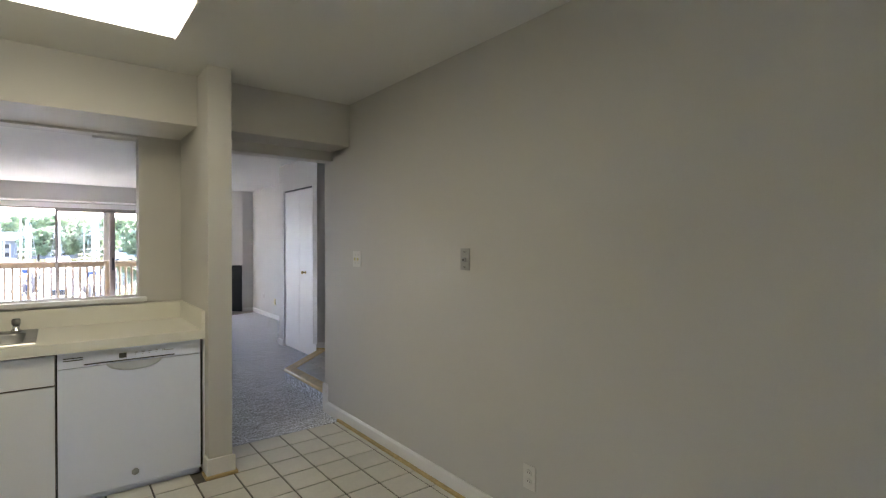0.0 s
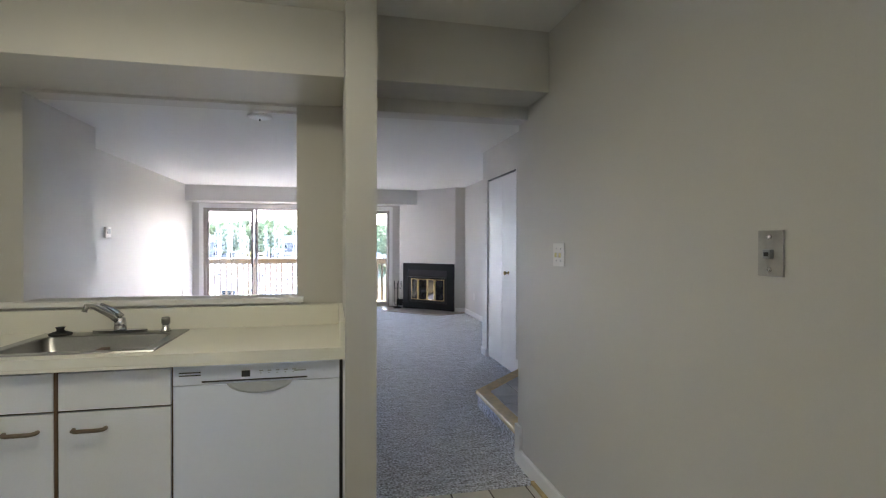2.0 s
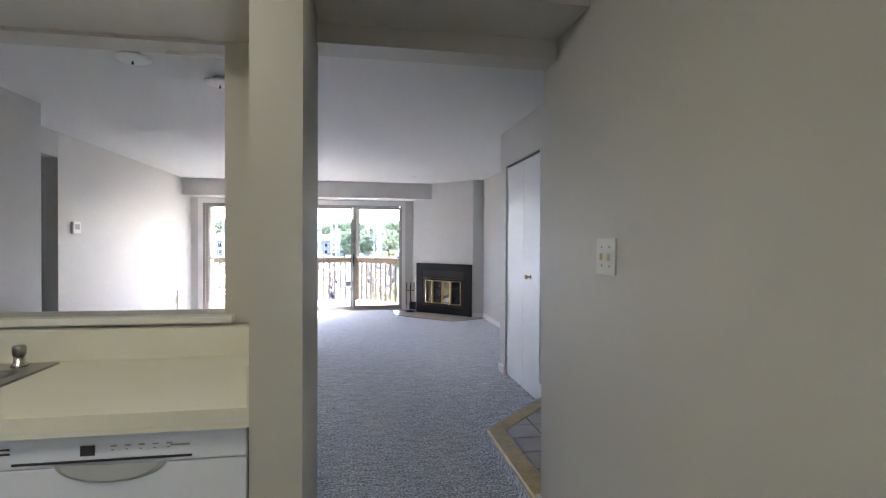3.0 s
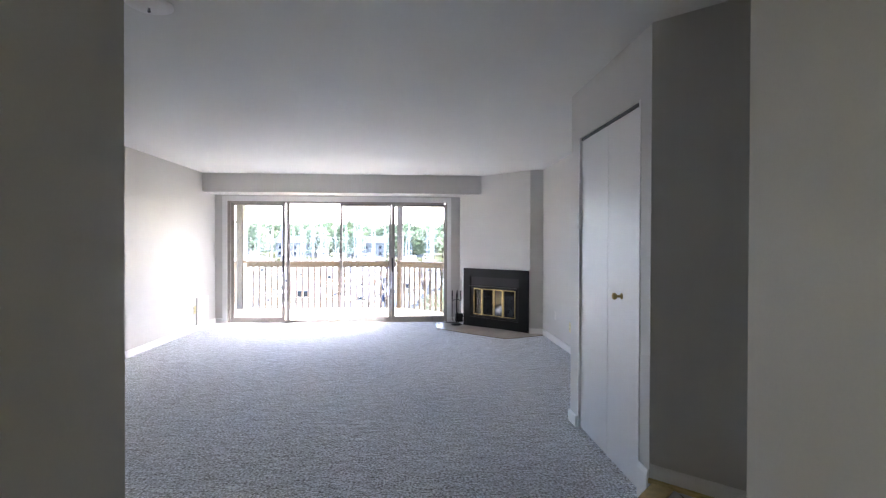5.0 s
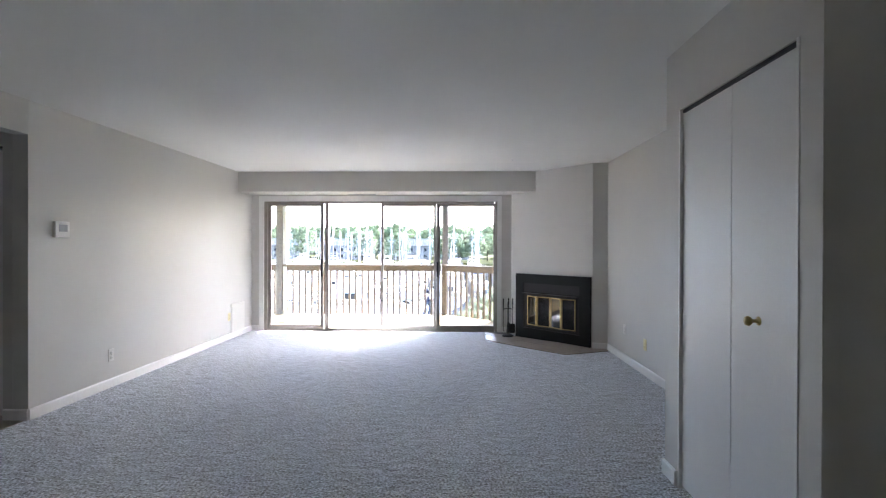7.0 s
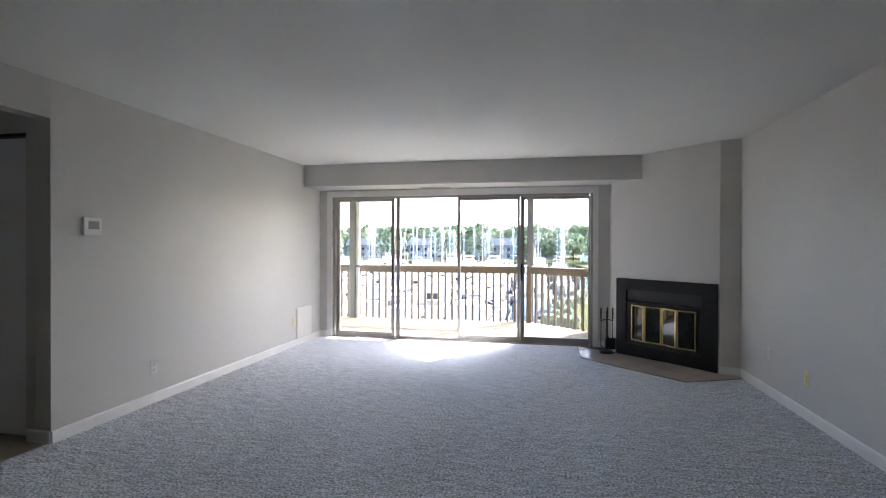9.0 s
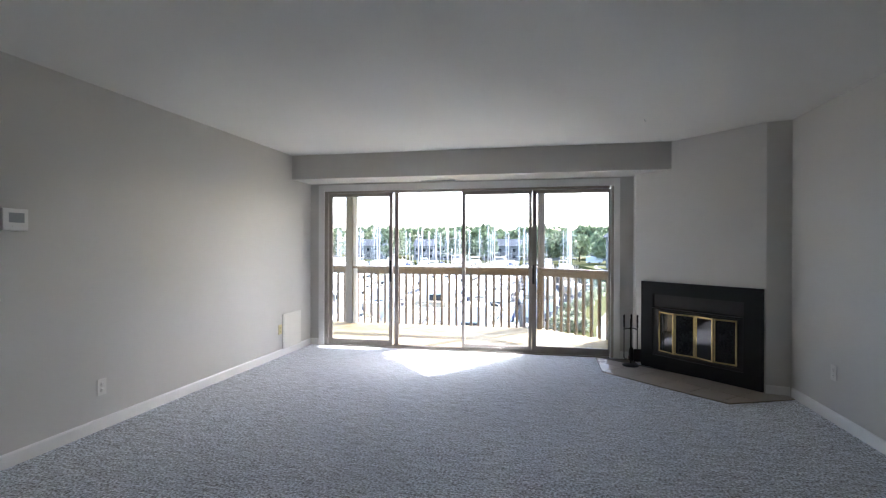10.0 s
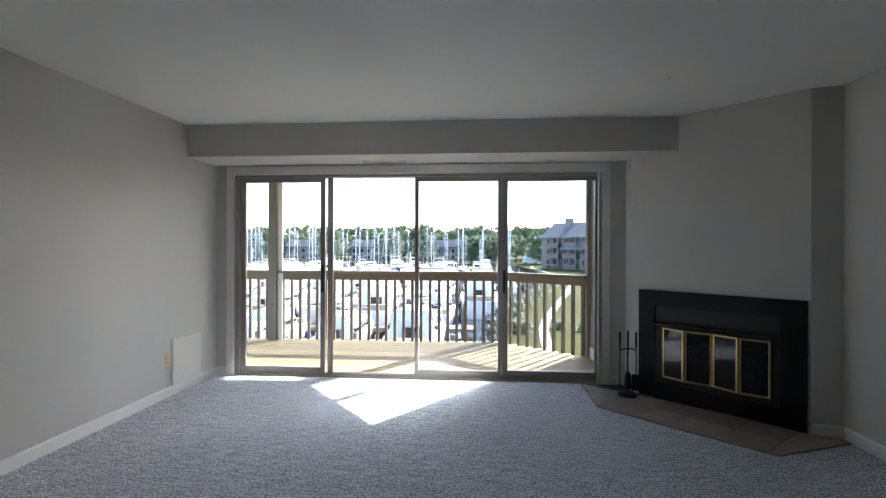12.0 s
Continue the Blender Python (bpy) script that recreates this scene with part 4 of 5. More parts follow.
def land():
    shore = [(3.2, 2.7), (3.0, 22), (3.5, 34), (4.8, 42), (6.6, 50), (12.4, 73), (15.0, 100), (14.5, 130), (13.0, 150), (6.0, 163), (-40.0, 172), (-140.0, 168), (-500.0, 180)]
    out = shore + [(-1500, 200), (-1500, 2300), (1500, 2300), (1500, -1500), (-1500, -1500), (-1500, 2.7)]
    bm = bmesh.new()
    lo = [bm.verts.new((x, y, ZW - 1.9)) for x, y in out]
    hi = [bm.verts.new((x, y, ZL)) for x, y in out]
    top = bm.faces.new(hi)
    for i in range(len(out)):
        j = (i + 1) % len(out)
        bm.faces.new((lo[i], lo[j], hi[j], hi[i]))
    bmesh.ops.triangulate(bm, faces=[top])
    bmesh.ops.recalc_face_normals(bm, faces=bm.faces)
    structure("ground", bm, LAWN, "lawn and wooded shore round the harbour")
    # path that follows the water's edge
    bm = bmesh.new()
    mid = [(5.9, 5.0), (6.0, 16.0), (6.3, 24.0), (6.7, 28.6), (7.4, 33), (9.3, 41.6), (12.8, 56.5), (16.8, 76), (17.4, 92), (16.6, 112), (15.8, 135), (17.5, 150), (26, 160)]
    rows = []
    for i, (x, y) in enumerate(mid):
        a, b = Vector(mid[max(i - 1, 0)]), Vector(mid[min(i + 1, len(mid) - 1)])
        dd = (b - a).normalized()
        nn = Vector((dd.y, -dd.x)) * 0.32
        z = ZL + 0.05
        rows.append([bm.verts.new((x - nn.x, y - nn.y, z)), bm.verts.new((x + nn.x, y + nn.y, z)), bm.verts.new((x + nn.x, y + nn.y, z - 0.3)), bm.verts.new((x - nn.x, y - nn.y, z - 0.3))])
    for a, b in zip(rows, rows[1:]):
        for k in range(4):
            bm.faces.new((a[k], a[(k + 1) % 4], b[(k + 1) % 4], b[k]))
    bmesh.ops.recalc_face_normals(bm, faces=bm.faces)
    structure("pavement", bm, PATHM, "pale concrete path along the water")


land()
rng = random.Random(7)


def hull(L, B, F, D, rake=0.12):
    """A boat hull with a pointed bow towards +x, deck at height F."""
    bm = bmesh.new()
    rings = []
    n = 10
    for i in range(n + 1):
        u = i / n
        wide = B / 2 * (0.82 + 0.18 * math.sin(u * math.pi)) * (1 - max(0, (u - 0.45) / 0.55) ** 2.2)
        wide = max(wide, 0.02)
        x = -L / 2 + u * L
        sheer = F * (1 + 0.28 * u * u)
        ring = []
        for k, (w, z) in enumerate(((1.0, sheer), (0.94, sheer * 0.45), (0.75, 0.0), (0.05, -D))):
            xx = x + (rake * L * u * (z / F) if u > 0.5 else 0)
            ring.append((xx, wide * w, z))
        rings.append([bm.verts.new(p) for p in ring] + [bm.verts.new((p[0], -p[1], p[2])) for p in ring[::-1]])
    for a, b in zip(rings, rings[1:]):
        for k in range(8):
            bm.faces.new((a[k], a[(k + 1) % 8], b[(k + 1) % 8], b[k]))
    bm.faces.new(rings[0])
    bm.faces.new(rings[-1][::-1])
    bmesh.ops.recalc_face_normals(bm, faces=bm.faces)
    return bm


def cabin(L0, L1, W, z0, z1, slope=0.25, top=0.8):
    bm = bmesh.new()
    h = z1 - z0
    lo = [bm.verts.new(p) for p in ((L0, -W / 2, z0), (L1, -W / 2 * 0.8, z0), (L1, W / 2 * 0.8, z0), (L0, W / 2, z0))]
    hi = [bm.verts.new(p) for p in ((L0 + 0.05 * h, -W / 2 * top, z1), (L1 - slope * h * 3, -W / 2 * top * 0.9, z1), (L1 - slope * h * 3, W / 2 * top * 0.9, z1), (L0 + 0.05 * h, W / 2 * top, z1))]
    bm.faces.new(hi)
    bm.faces.new(lo[::-1])
    for k in range(4):
        bm.faces.new((lo[k], lo[(k + 1) % 4], hi[(k + 1) % 4], hi[k]))
    return bm


def sailboat(L, cover):
    b = thing("sailboat", (0, 0, -50), "white moored sailboat with bare mast and covered boom", "sailboat", "moored sailboats")
    part("hull", hull(L, L * 0.30, L * 0.095, 0.3), GEL, b)
    part("cabin", cabin(-L * 0.12, L * 0.26, L * 0.19, L * 0.09, L * 0.15), GEL, b)
    for s in (-1, 1):
        part("cabin_window", box(-L * 0.08, L * 0.12, s * L * 0.088, s * L * 0.094, L * 0.108, L * 0.13), SMOKE, b)
    m = part("mast", tube([(L * 0.10, 0, L * 0.10), (L * 0.10, 0, L * 1.08)], 0.075, None, 6), MASTM, b)
    for z in (0.48, 0.80):
        part("spreader", tube([(L * 0.10, -L * 0.07, L * z), (L * 0.10, L * 0.07, L * z)], 0.04, None, 5), MASTM, m)
    part("boom_cover", tube([(L * 0.09, 0, L * 0.21), (-L * 0.12, 0, L * 0.215), (-L * 0.30, 0, L * 0.20)], [0.20, 0.17, 0.08], None, 6), cover, b, "canvas sail cover")
    for p in ((L * 0.60, 0, L * 0.13), (-L * 0.49, 0, L * 0.10), (L * 0.08, L * 0.14, L * 0.10), (L * 0.08, -L * 0.14, L * 0.10)):
        part("stay", tube([p, (L * 0.10, 0, L * 1.07)], 0.008, None, 4), MASTM, b)
    part("dodger", cabin(-L * 0.22, -L * 0.06, L * 0.2, L * 0.13, L * 0.21), cover, b, "canvas dodger")
    return b


def motorboat(L, canvas):
    b = thing("motor_yacht", (0, 0, -50), "white moored motor yacht with dark windows and canvas top", "motor yacht", "moored motor yachts")
    part("hull", hull(L, L * 0.32, L * 0.13, 0.3, 0.16), GEL, b)
    part("cabin", cabin(-L * 0.25, L * 0.32, L * 0.26, L * 0.125, L * 0.225), GEL, b)
    part("windscreen", cabin(-L * 0.20, L * 0.235, L * 0.265, L * 0.178, L * 0.198), SMOKE, b, "dark window band")
    part("flybridge", cabin(-L * 0.24, L * 0.08, L * 0.21, L * 0.226, L * 0.275), GEL, b)
    part("canvas_top", box(-L * 0.22, L * 0.02, -L * 0.10, L * 0.10, L * 0.355, L * 0.365), canvas, b, "canvas bimini top")
    for x in (-0.2, 0.0):
        for s in (-1, 1):
            part("pole", tube([(L * x, s * L * 0.095, L * 0.27), (L * x, s * L * 0.095, L * 0.355)], 0.03, None, 5), MASTM, b)
    part("rail", tube([(L * 0.05, L * 0.14, L * 0.20), (L * 0.35, L * 0.11, L * 0.225), (L * 0.60, 0, L * 0.235), (L * 0.35, -L * 0.11, L * 0.225), (L * 0.05, -L * 0.14, L * 0.20)], 0.03, None, 5), MASTM, b)
    for sd in (-1, 1):
        for k in range(3):
            part("porthole", box(L * (0.0 + 0.09 * k), L * (0.05 + 0.09 * k), sd * L * 0.1575, sd * L * 0.1625, L * 0.085, L * 0.105), SMOKE, b)
        part("cabin_window", box(-L * 0.21, L * 0.12, sd * L * 0.122, sd * L * 0.130, L * 0.172, L * 0.196), SMOKE, b)
    # Dark box for the cabin door; its colour also paints cockpit shade.
    part("cockpit_shade", box(-L * 0.285, -L * 0.25, -L * 0.045, L * 0.045, L * 0.135, L * 0.195), SMOKE, b, "dark cabin door with the cockpit's shade put into its colour")
    part("cockpit_seat", box(-L * 0.46, -L * 0.40, -L * 0.11, L * 0.11, L * 0.13, L * 0.165, None, 0.05), TANC, b, "tan cockpit seat")
    part("hatch", box(L * 0.34, L * 0.41, -L * 0.035, L * 0.035, L * 0.140, L * 0.158, None, 0.03), SMOKE, b, "dark deck hatch")
    for k in range(5):
        for sd in (-1, 1):
            x = 0.10 + 0.085 * k
            yy = sd * L * (0.135 - 0.022 * k)
            part("stanchion", tube([(L * x, yy, L * 0.135), (L * x, yy, L * 0.212)], 0.022, None, 4), MASTM, b)
    for x in (-0.3, -0.05, 0.2):
        for sd in (-1, 1):
            part("fender", tube([(L * x, sd * L * 0.17, L * 0.03), (L * x, sd * L * 0.172, L * 0.055), (L * x, sd * L * 0.17, L * 0.09)], [0.05, 0.12, 0.05], None, 6), NAVY if x < 0 else GEL, b)
    part("radar_arch", tube([(-L * 0.22, L * 0.11, L * 0.22), (-L * 0.26, L * 0.09, L * 0.34), (-L * 0.26, -L * 0.09, L * 0.34), (-L * 0.22, -L * 0.11, L * 0.22)], 0.07, None, 6), GEL, b)
    part("antenna", tube([(-L * 0.26, 0, L * 0.34), (-L * 0.30, 0, L * 0.58)], 0.025, None, 5), MASTM, b)
    part("stripe", box(-L * 0.49, L * 0.10, -L * 0.151, L * 0.151, L * 0.02, L * 0.035), NAVY, b, "navy stripe")
    return b


SAILS = [sailboat(9.5, NAVY), sailboat(11.0, GEL), sailboat(10.0, TANC)]
MOTORS = [motorboat(10.5, GEL), motorboat(12.0, TANC), motorboat(9.0, GEL)]
for b in SAILS + MOTORS:
    b.matrix_basis = Matrix.Translation((-60 - 14 * (SAILS + MOTORS).index(b), 64, ZW + 0.05))

# finger docks with boats on both sides, row after row
dock_rows = (31, 52, 74, 98, 124)
for r, y in enumerate(dock_rows):
    x1 = (2.0, 5.5, 9.5, 10.5, 10.0)[r]
    solid("dock", box(-95 if y > 40 else -60, x1, y - 0.9, y + 0.9, ZW + 0.35, ZW + 0.6), DOCKW, "weathered wooden dock on pilings", "dock", group="docks")
    n = 0
    x = x1 - 3.0
    while x > (-0.62 * (y + 5) - 6):
        for side in (-1, 1):
            kind = rng.random()
            src = rng.choice(SAILS) if kind < (0, 0, 0.45, 0.7, 0.7)[r] else rng.choice(MOTORS)
            L = 10.5
            yy = y + side * (1.3 + L / 2 + rng.uniform(0, 0.6))
            turn = (90 if rng.random() < 0.5 else -90) + rng.uniform(-2, 2)
            copy_thing(src, Matrix.Translation((x + rng.uniform(-0.25, 0.25), yy, ZW + 0.03)) @ Matrix.Rotation(radians(turn), 4, "Z"))
        x -= rng.uniform(4.4, 5.2)
    n = 0
    x = x1 - 0.7
    me = mesh_of("piling", tube([(0, 0, ZW - 1.5), (0, 0, ZW + 2.2)], [0.17, 0.15], None, 8), PILEW)
    while x > (-0.62 * (y + 5) - 6):
        for side in (-1, 1):
            for off in (1.1, 12.4):
                tagged(new("piling", me), "dark wooden mooring piling", "piling", "mooring pilings").matrix_basis = Matrix.Translation((x, y + side * off, 0))
        x -= 4.8


def clump_tree(bm, x, y, z, h, w, seed, count=46):
    r = random.Random(seed)
    for _ in range(count):
        a, u = r.uniform(0, 2 * math.pi), r.random()
        rr = w * math.sqrt(r.random()) * (0.45 + 0.55 * math.sin(math.pi * min(1, 0.12 + 0.85 * u)))
        s = w * r.uniform(0.09, 0.24)
        c = Vector((x + rr * math.cos(a), y + rr * math.sin(a), z + h * (0.18 + 0.78 * u)))
        m = Matrix.Translation(c) @ Euler((r.uniform(0, 6), r.uniform(0, 6), r.uniform(0, 6))).to_matrix().to_4x4()
        vs = [bm.verts.new(m @ (Vector(p).normalized() * s * r.uniform(0.65, 1.25))) for p in OCTA]
        for f in OCTF:
            bm.faces.new([vs[i] for i in f])


OCTA = [(1, 0, 0), (-1, 0, 0), (0, 1, 0), (0, -1, 0), (0, 0, 1), (0, 0, -1)]
OCTF = [(0, 2, 4), (2, 1, 4), (1, 3, 4), (3, 0, 4), (2, 0, 5), (1, 2, 5), (3, 1, 5), (0, 3, 5)]

bm = bmesh.new()
for i in range(240):
    x = -215 + i * 1.35 + rng.uniform(-2, 2)
    y = 226 + rng.uniform(-10, 34) + 0.05 * abs(x)
    clump_tree(bm, x, y, ZL - 0.5, rng.uniform(12, 17.5), rng.uniform(5, 7.5), i, 85)
solid("far_woods", bm, LEAF, "green wooded far shore behind the harbour", "woods", kind="stuff")


def tree(x, y, z, h, w, seed):
    d = thing("tree", (x, y, z), "leafy green tree on the lawn by the water", "tree", "shore trees")
    r = random.Random(seed)
    bm = tube([(0, 0, -0.3), (0.1, 0, h * 0.3), (0.0, 0.1, h * 0.6), (0, 0, h * 0.85)], [w * 0.06, w * 0.045, w * 0.03, w * 0.01], None, 7)
    for _ in range(7):
        a, u = r.uniform(0, 6.28), r.uniform(0.25, 0.6)
        tube([(0, 0, h * u), (w * 0.35 * math.cos(a), w * 0.35 * math.sin(a), h * (u + 0.12)), (w * 0.7 * math.cos(a), w * 0.7 * math.sin(a), h * (u + 0.2))], [w * 0.025, w * 0.018, w * 0.006], bm, 5)
    part("trunk", bm, BARK, d)
    bm = bmesh.new()
    clump_tree(bm, 0, 0, 0.06 * h, h, w, seed, 110)
    for _ in range(900):
        a, u = r.uniform(0, 6.28), r.random()
        rr = w * (0.5 + 0.62 * r.random()) * (0.45 + 0.55 * math.sin(math.pi * min(1, 0.12 + 0.85 * u)))
        c = Vector((rr * math.cos(a), rr * math.sin(a), h * (0.18 + 0.86 * u)))
        m = Euler((r.uniform(0, 6), r.uniform(0, 6), r.uniform(0, 6))).to_matrix()
        s = w * r.uniform(0.03, 0.07)
        vs = [bm.verts.new(c + m @ (Vector(p) * s)) for p in ((-1, 0, 0), (0, -0.5, 0.1), (1, 0, 0), (0, 0.5, 0.1))]
        bm.faces.new(vs)
    part("crown", bm, LEAF, d)


for i, (x, y, h, w) in enumerate(((-2.0, 175, 9, 5.0), (3.5, 178, 10, 5.5), (9.0, 182, 11, 5.5), (-20, 182, 10, 5), (-34, 184, 11, 6), (-58, 186, 12, 6), (15, 190, 10, 5), (24, 172, 12, 6.5), (-85, 188, 12, 6), (22.0, 160, 9, 5.0))):
    tree(x, y, ZL, h, w, 40 + i)


def shrub(x, y, w, h, seed):
    d = thing("shrub", (x, y, ZL), "low dry green shrub beside the path", "shrub", "bank shrubs")
    r = random.Random(seed)
    bm = bmesh.new()
    for _ in range(9):
        a = r.uniform(0, 6.28)
        tube([(0, 0, -0.1), (w * 0.3 * math.cos(a), w * 0.3 * math.sin(a), h * 0.4), (w * 0.6 * math.cos(a), w * 0.6 * math.sin(a), h * 0.8)], [0.03, 0.02, 0.008], bm, 4)
    part("stems", bm, BARK, d)
    bm = bmesh.new()
    for _ in range(420):
        a, u = r.uniform(0, 6.28), r.random()
        rr = w * math.sqrt(r.random()) * (1 - 0.55 * u)
        c = Vector((rr * math.cos(a), rr * math.sin(a), h * (0.05 + 0.95 * u)))
        m = Euler((r.uniform(0, 6), r.uniform(0, 6), r.uniform(0, 6))).to_matrix()
        s = r.uniform(0.06, 0.14)
        bm.faces.new([bm.verts.new(c + m @ (Vector(p) * s)) for p in ((-1, 0, 0), (0, -0.5, 0.1), (1, 0, 0), (0, 0.5, 0.1))])
    part("leaves", bm, SHRUB, d)


for i, (x, y, w, h) in enumerate(((3.7, 27.2, 0.8, 0.9), (4.6, 27.8, 0.7, 0.7), (5.4, 27.3, 0.7, 0.8), (5.0, 29.6, 0.6, 0.6), (4.2, 30.4, 0.7, 0.8), (7.8, 29.0, 0.6, 0.5), (9.4, 28.2, 0.7, 0.6), (5.3, 33.5, 0.6, 0.6), (4.7, 35.5, 0.8, 0.9), (5.7, 38.5, 0.9, 0.9), (6.7, 42.0, 0.9, 1.0), (7.5, 46.0, 1.0, 1.1), (8.7, 51.0, 1.0, 1.1), (10.1, 57.0, 1.1, 1.2), (11.8, 63.5, 1.2, 1.2), (21.0, 122, 1.6, 1.3), (19.3, 125, 1.4, 1.2))):
    shrub(x, y, w, h, 80 + i)

# rough stones along the bank
bm = bmesh.new()
bank = [(3.0, 20), (3.4, 34), (4.7, 42), (6.5, 50), (12.3, 73)]
for (ax, ay), (bx_, by_) in zip(bank, bank[1:]):
    n = int(math.hypot(bx_ - ax, by_ - ay) / 0.35)
    for k in range(n):
        for _ in range(2):
            u = (k + rng.random()) / n
            c = Vector((ax + (bx_ - ax) * u + rng.uniform(-0.5, 0.5), ay + (by_ - ay) * u, ZL - rng.uniform(-0.1, 0.6)))
            vs = [bm.verts.new(c + Vector(p) * rng.uniform(0.18, 0.42)) for p in OCTA]
            for f in OCTF:
                bm.faces.new([vs[i] for i in f])
solid("bank_stones", bm, STONE, "rough grey stones along the harbour bank", "stones", kind="stuff")


# three-storey shingled waterside house block
def house_block():
    g = ZL
    m = Matrix.Translation((18.2, 131, g)) @ Matrix.Rotation(radians(-50), 4, "Z")
    d = thing("apartment_building", m, "three-storey grey-shingled waterside apartment building with balconies", "building")
    W, D, E = 30.0, 12.0, 8.4
    bm = box(0, W, 0, D, 0, E)
    part("wall", bm, SIDE_BLUE, d)
    bm = bmesh.new()
    a = [bm.verts.new(p) for p in ((-0.6, -0.8, E - 0.2), (W + 0.6, -0.8, E - 0.2), (W + 0.6, D / 2, E + 4.0), (-0.6, D / 2, E + 4.0), (-0.6, D + 0.8, E - 0.2), (W + 0.6, D + 0.8, E - 0.2))]
    for f in ((0, 1, 2, 3), (3, 2, 5, 4), (0, 3, 4), (1, 5, 2), (0, 4, 5, 1)):
        bm.faces.new([a[i] for i in f])
    bmesh.ops.recalc_face_normals(bm, faces=bm.faces)
    roof = part("roof", bm, SHINGLE, d)
    for x in (5.0, 19.0):
        part("chimney", box(x, x + 1.6, D * 0.3, D * 0.3 + 1.6, E + 1.0, E + 5.0), SIDE_BLUE, roof)
    for s in range(3):
        z = 0.4 + s * 2.75
        for k in range(5):
            x = 1.5 + k * 5.7
            w = part("window", box(x, x + 1.3, -0.08, 0.0, z + 0.7, z + 2.1), SIDING, d)
            part("pane", box(x + 0.1, x + 1.2, -0.10, -0.081, z + 0.8, z + 2.0), SMOKE, w)
            if k < 5:
                b = part("balcony", box(x + 1.6, x + 5.6, -1.6, -0.01, z - 0.2, z), SIDE_BLUE, d)
                # Dark sheet on the wall paints the shade of a recessed balcony.
                part("recess_shade", box(x + 1.6, x + 5.5, -0.05, -0.004, z + 0.02, z + 2.4), DARKGAP, b, "dark sheet standing in for deep balcony shade")
                for px in (x + 1.6, x + 3.5, x + 5.4):
                    part("post", box(px, px + 0.16, -1.6, -1.44, z, z + 2.55), SIDING, b)
                part("balcony_rail", box(x + 1.6, x + 5.6, -1.62, -1.56, z + 0.05, z + 1.0), RED, b)
                part("balcony_door", box(x + 2.2, x + 3.4, -0.09, -0.055, z + 0.02, z + 2.1), SMOKE, b, "dark glazed balcony door")
        for y in (3.0, 8.0):
            w = part("window", box(-0.08, 0.0, y, y + 1.4, z + 0.7, z + 2.1), SIDING, d)
            part("pane", box(-0.10, -0.081, y + 0.1, y + 1.3, z + 0.8, z + 2.0), SMOKE, w)
    bm = bmesh.new()
    a = [bm.verts.new(p) for p in ((8, -2.2, 5.2), (W, -2.2, 5.2), (W, 0.0, 7.2), (8, 0.0, 7.2), (8, -2.2, 5.0), (W, -2.2, 5.0), (W, 0.0, 7.0), (8, 0.0, 7.0))]
    for f in ((0, 1, 2, 3), (7, 6, 5, 4), (0, 4, 5, 1), (1, 5, 6, 2), (2, 6, 7, 3), (3, 7, 4, 0)):
        bm.faces.new([a[i] for i in f])
    part("lower_roof", bm, SHINGLE, d)


house_block()


def far_house(x, y, w, h, seed):
    d = thing("house", (x, y, ZL), "dark shingled far house among trees", "house", "far houses")
    part("wall", box(-w / 2, w / 2, -4, 4, 0, h), SIDE_BLUE, d)
    bm = bmesh.new()
    a = [bm.verts.new(p) for p in ((-w / 2 - 0.5, -4.6, h), (w / 2 + 0.5, -4.6, h), (w / 2 + 0.5, 0, h + 3), (-w / 2 - 0.5, 0, h + 3), (-w / 2 - 0.5, 4.6, h), (w / 2 + 0.5, 4.6, h))]
    for f in ((0, 1, 2, 3), (3, 2, 5, 4), (0, 3, 4), (1, 5, 2), (0, 4, 5, 1)):
        bm.faces.new([a[i] for i in f])
    bmesh.ops.recalc_face_normals(bm, faces=bm.faces)
    part("roof", bm, SHINGLE, d)
    for k in range(int(w / 3)):
        for s in range(2):
            part("window", box(-w / 2 + 1 + k * 3, -w / 2 + 2.2 + k * 3, -4.06, -4.0, 0.9 + 2.7 * s, 2.2 + 2.7 * s), SMOKE, d)


for i, (x, y, w) in enumerate(((-16, 205, 16), (-44, 207, 20), (-74, 208, 18), (-104, 208, 22), (1, 206, 14), (30, 215, 20))):
    far_house(x, y, w, 6.0, i)

d = thing("van", (18.5, 168.0, ZL), "white delivery van parked on the lawn road", "van")
part("body", box(-2.6, 2.6, -1.0, 1.0, 0.4, 2.5, None, 0.2), VANW, d)
part("windscreen", box(1.9, 2.61, -0.85, 0.85, 1.5, 2.2, None, 0.05), SMOKE, d)
for x in (-1.7, 1.7):
    part("wheel", lathe([(0.0, -1.05), (0.36, -1.05), (0.36, 1.05), (0.0, 1.05)], Matrix.Translation((x, 0, 0.36)) @ Matrix.Rotation(radians(90), 4, "X"), 14), TYRE, d)


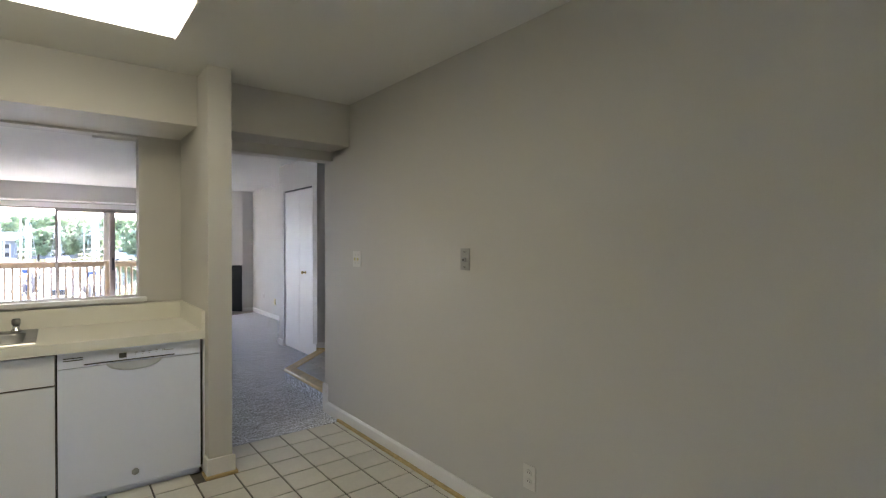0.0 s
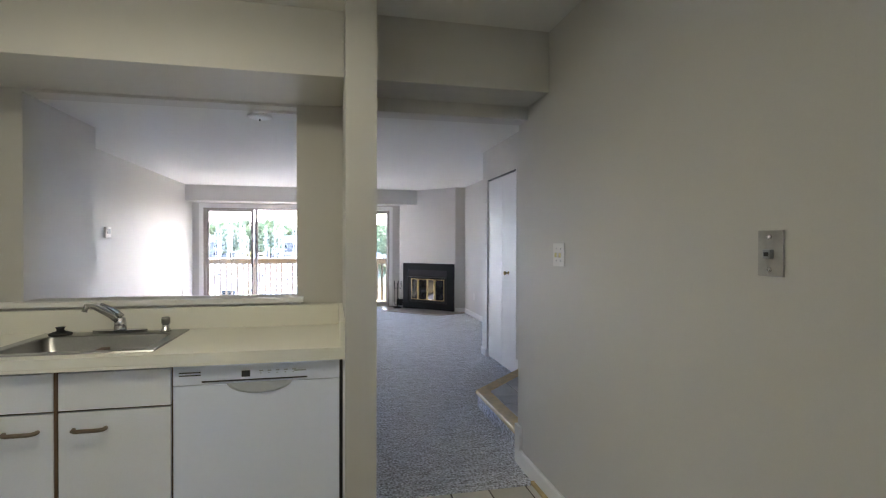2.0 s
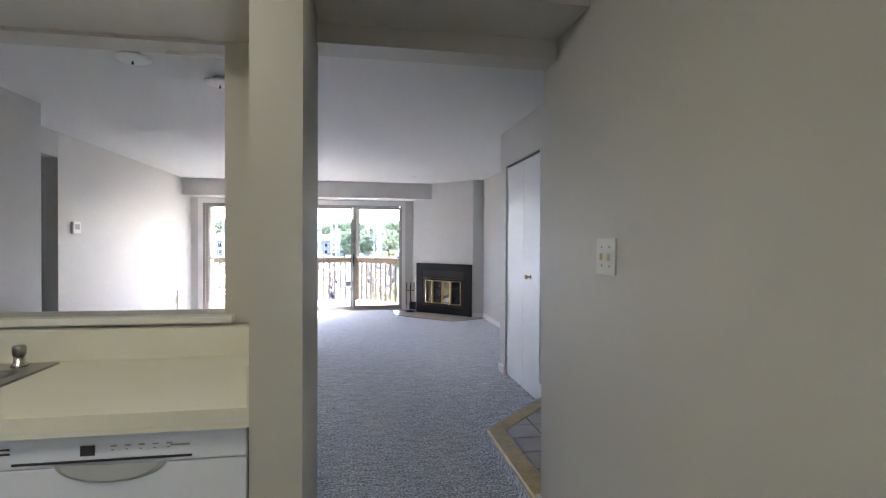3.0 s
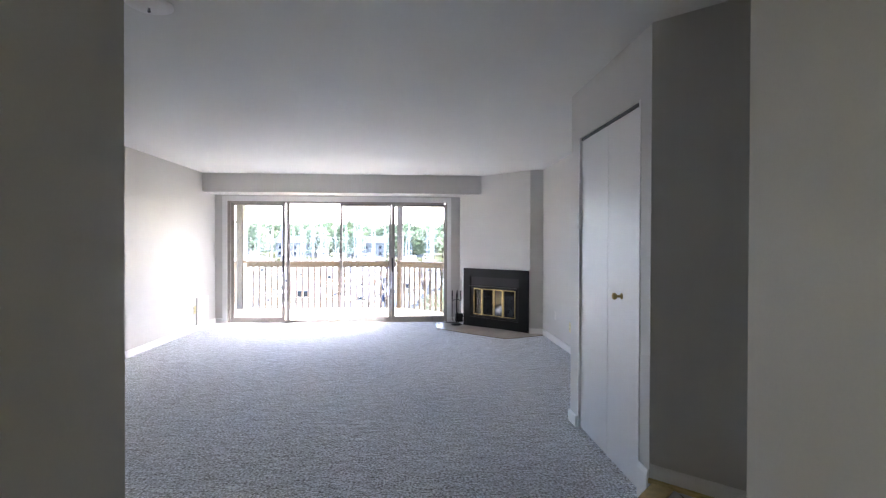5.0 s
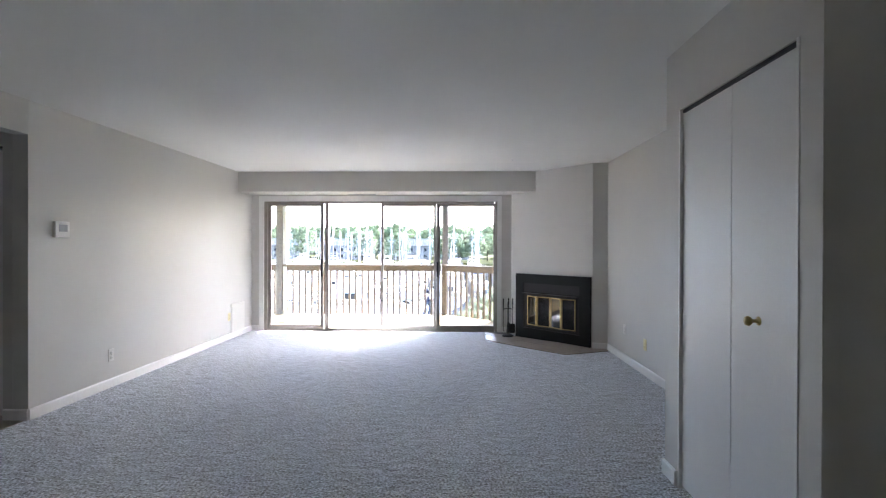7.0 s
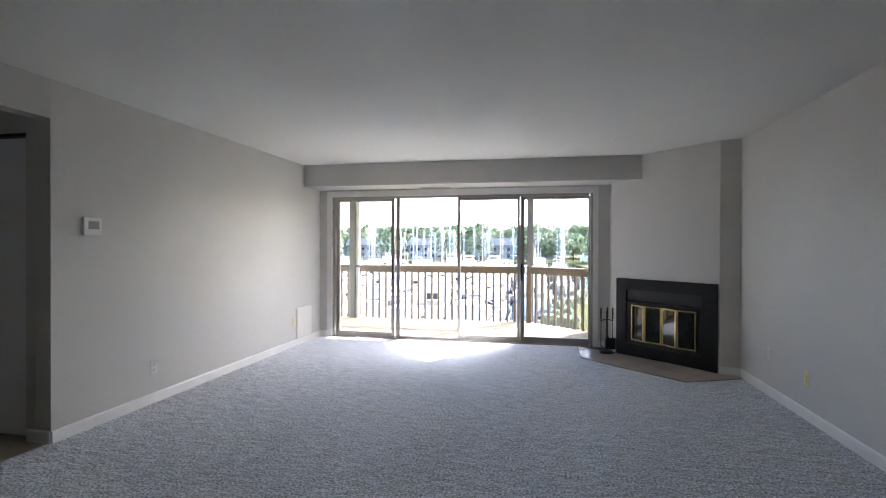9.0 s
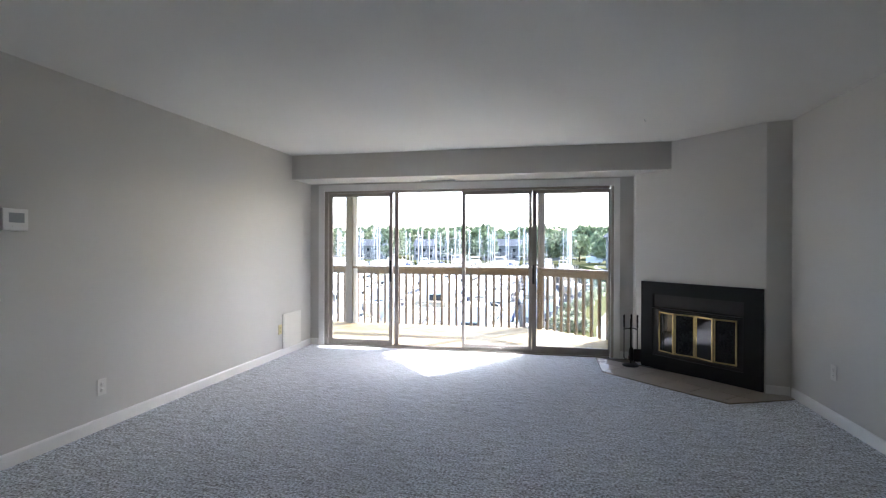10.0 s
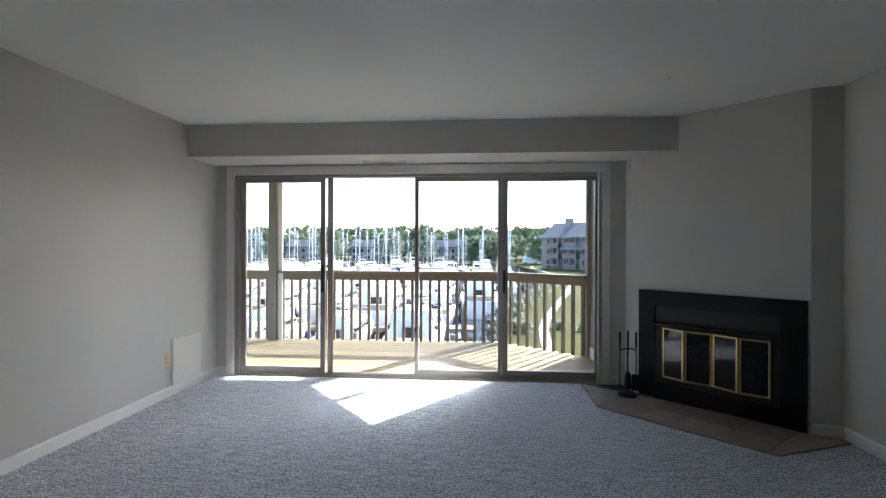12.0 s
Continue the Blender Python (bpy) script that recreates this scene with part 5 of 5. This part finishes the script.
# ---- floor pieces, last ----
def tiles(name, parent, x0, x1, y0, y1, pitch, ox, oy, z, thick, material, keep, gap=0.011):
    me = mesh_of(name, box(-pitch / 2 + gap / 2, pitch / 2 - gap / 2, -pitch / 2 + gap / 2, pitch / 2 - gap / 2, 0.0, thick), material)
    i0, i1 = math.floor((x0 - ox) / pitch), math.ceil((x1 - ox) / pitch)
    j0, j1 = math.floor((y0 - oy) / pitch), math.ceil((y1 - oy) / pitch)
    for i in range(i0, i1):
        for j in range(j0, j1):
            cx, cy = ox + (i + 0.5) * pitch, oy + (j + 0.5) * pitch
            a, b = max(cx - pitch / 2 + gap / 2, x0), min(cx + pitch / 2 - gap / 2, x1)
            c, e = max(cy - pitch / 2 + gap / 2, y0), min(cy + pitch / 2 - gap / 2, y1)
            if b - a < 0.02 or e - c < 0.02 or not keep((a + b) / 2, (c + e) / 2):
                continue
            full = b - a > pitch - gap - 1e-4 and e - c > pitch - gap - 1e-4
            data = me if full else mesh_of(name, box(a - cx, b - cx, c - cy, e - cy, 0.0, thick), material)
            t = new(name, data)
            t.parent = parent
            t.matrix_basis = Matrix.Translation((cx, cy, z))


tiles("tile", bpy.data.objects["floor_kitchen"], 1.29, KX - 0.02, -12.74, -8.108, 0.2125, 3.559, -8.532, -0.0038, 0.006, TILE,
      lambda x, y: not (x < 2.77 and y > -8.33) and not (2.76 < x < 2.93 and y > -8.48))

def clipped_tiles(name, parent, outline, pitch, turn, origin, z, thick, material, gap=0.008):
    """Square tiles on a turned grid, cut to a convex outline."""
    ca, sa = math.cos(turn), math.sin(turn)

    def clip(poly, p, q):
        out = []
        for k in range(len(poly)):
            a, b = poly[k], poly[(k + 1) % len(poly)]
            da = (q[0] - p[0]) * (a[1] - p[1]) - (q[1] - p[1]) * (a[0] - p[0])
            db = (q[0] - p[0]) * (b[1] - p[1]) - (q[1] - p[1]) * (b[0] - p[0])
            if da >= 0:
                out.append(a)
            if da * db < 0:
                t = da / (da - db)
                out.append((a[0] + t * (b[0] - a[0]), a[1] + t * (b[1] - a[1])))
        return out
    for i in range(-16, 17):
        for j in range(-16, 17):
            sq = []
            for u, v in ((0, 0), (1, 0), (1, 1), (0, 1)):
                px = (i + u) * pitch + (gap / 2 if u == 0 else -gap / 2)
                py = (j + v) * pitch + (gap / 2 if v == 0 else -gap / 2)
                sq.append((origin[0] + ca * px - sa * py, origin[1] + sa * px + ca * py))
            for k in range(len(outline)):
                sq = clip(sq, outline[k], outline[(k + 1) % len(outline)])
                if len(sq) < 3:
                    break
            if len(sq) < 3:
                continue
            area = 0.5 * abs(sum(sq[k][0] * sq[(k + 1) % len(sq)][1] - sq[(k + 1) % len(sq)][0] * sq[k][1] for k in range(len(sq))))
            if area < 0.0008:
                continue
            t = new(name, mesh_of(name, prism(sq, z, z + thick), material))
            t.parent = parent


clipped_tiles("tile", bpy.data.objects["hearth"], [(3.705, -0.035), (3.705, -0.718), (4.203, -1.215), (4.632, -1.613), (5.23, -1.366), (5.23, -1.29)], 0.305,
              math.atan2(-1.21 + 0.291, 5.042 - 4.162), (4.162, -0.291), 0.0042, 0.006, HEARTH)

clipped_tiles("tile", bpy.data.objects["foyer_bed"], [(3.98, -9.15), (5.88, -9.15), (5.88, -7.50), (4.598, -6.213), (3.98, -6.83)], 0.205, 0.0, (3.985, -6.95), 0.1342, 0.007, FTILE, 0.012)

# balcony boards
y = 0.17
deck = bpy.data.objects["deck_frame"]
while y < 2.2:
    x_end = 4.06 if y < 1.28 else 4.06 - (y - 1.28) * 1.12
    b = new("plank", mesh_of("plank", box(-2.99, x_end, y, y + 0.134, -0.0745, -0.034), DECKW))
    b.parent = deck
    y += 0.141
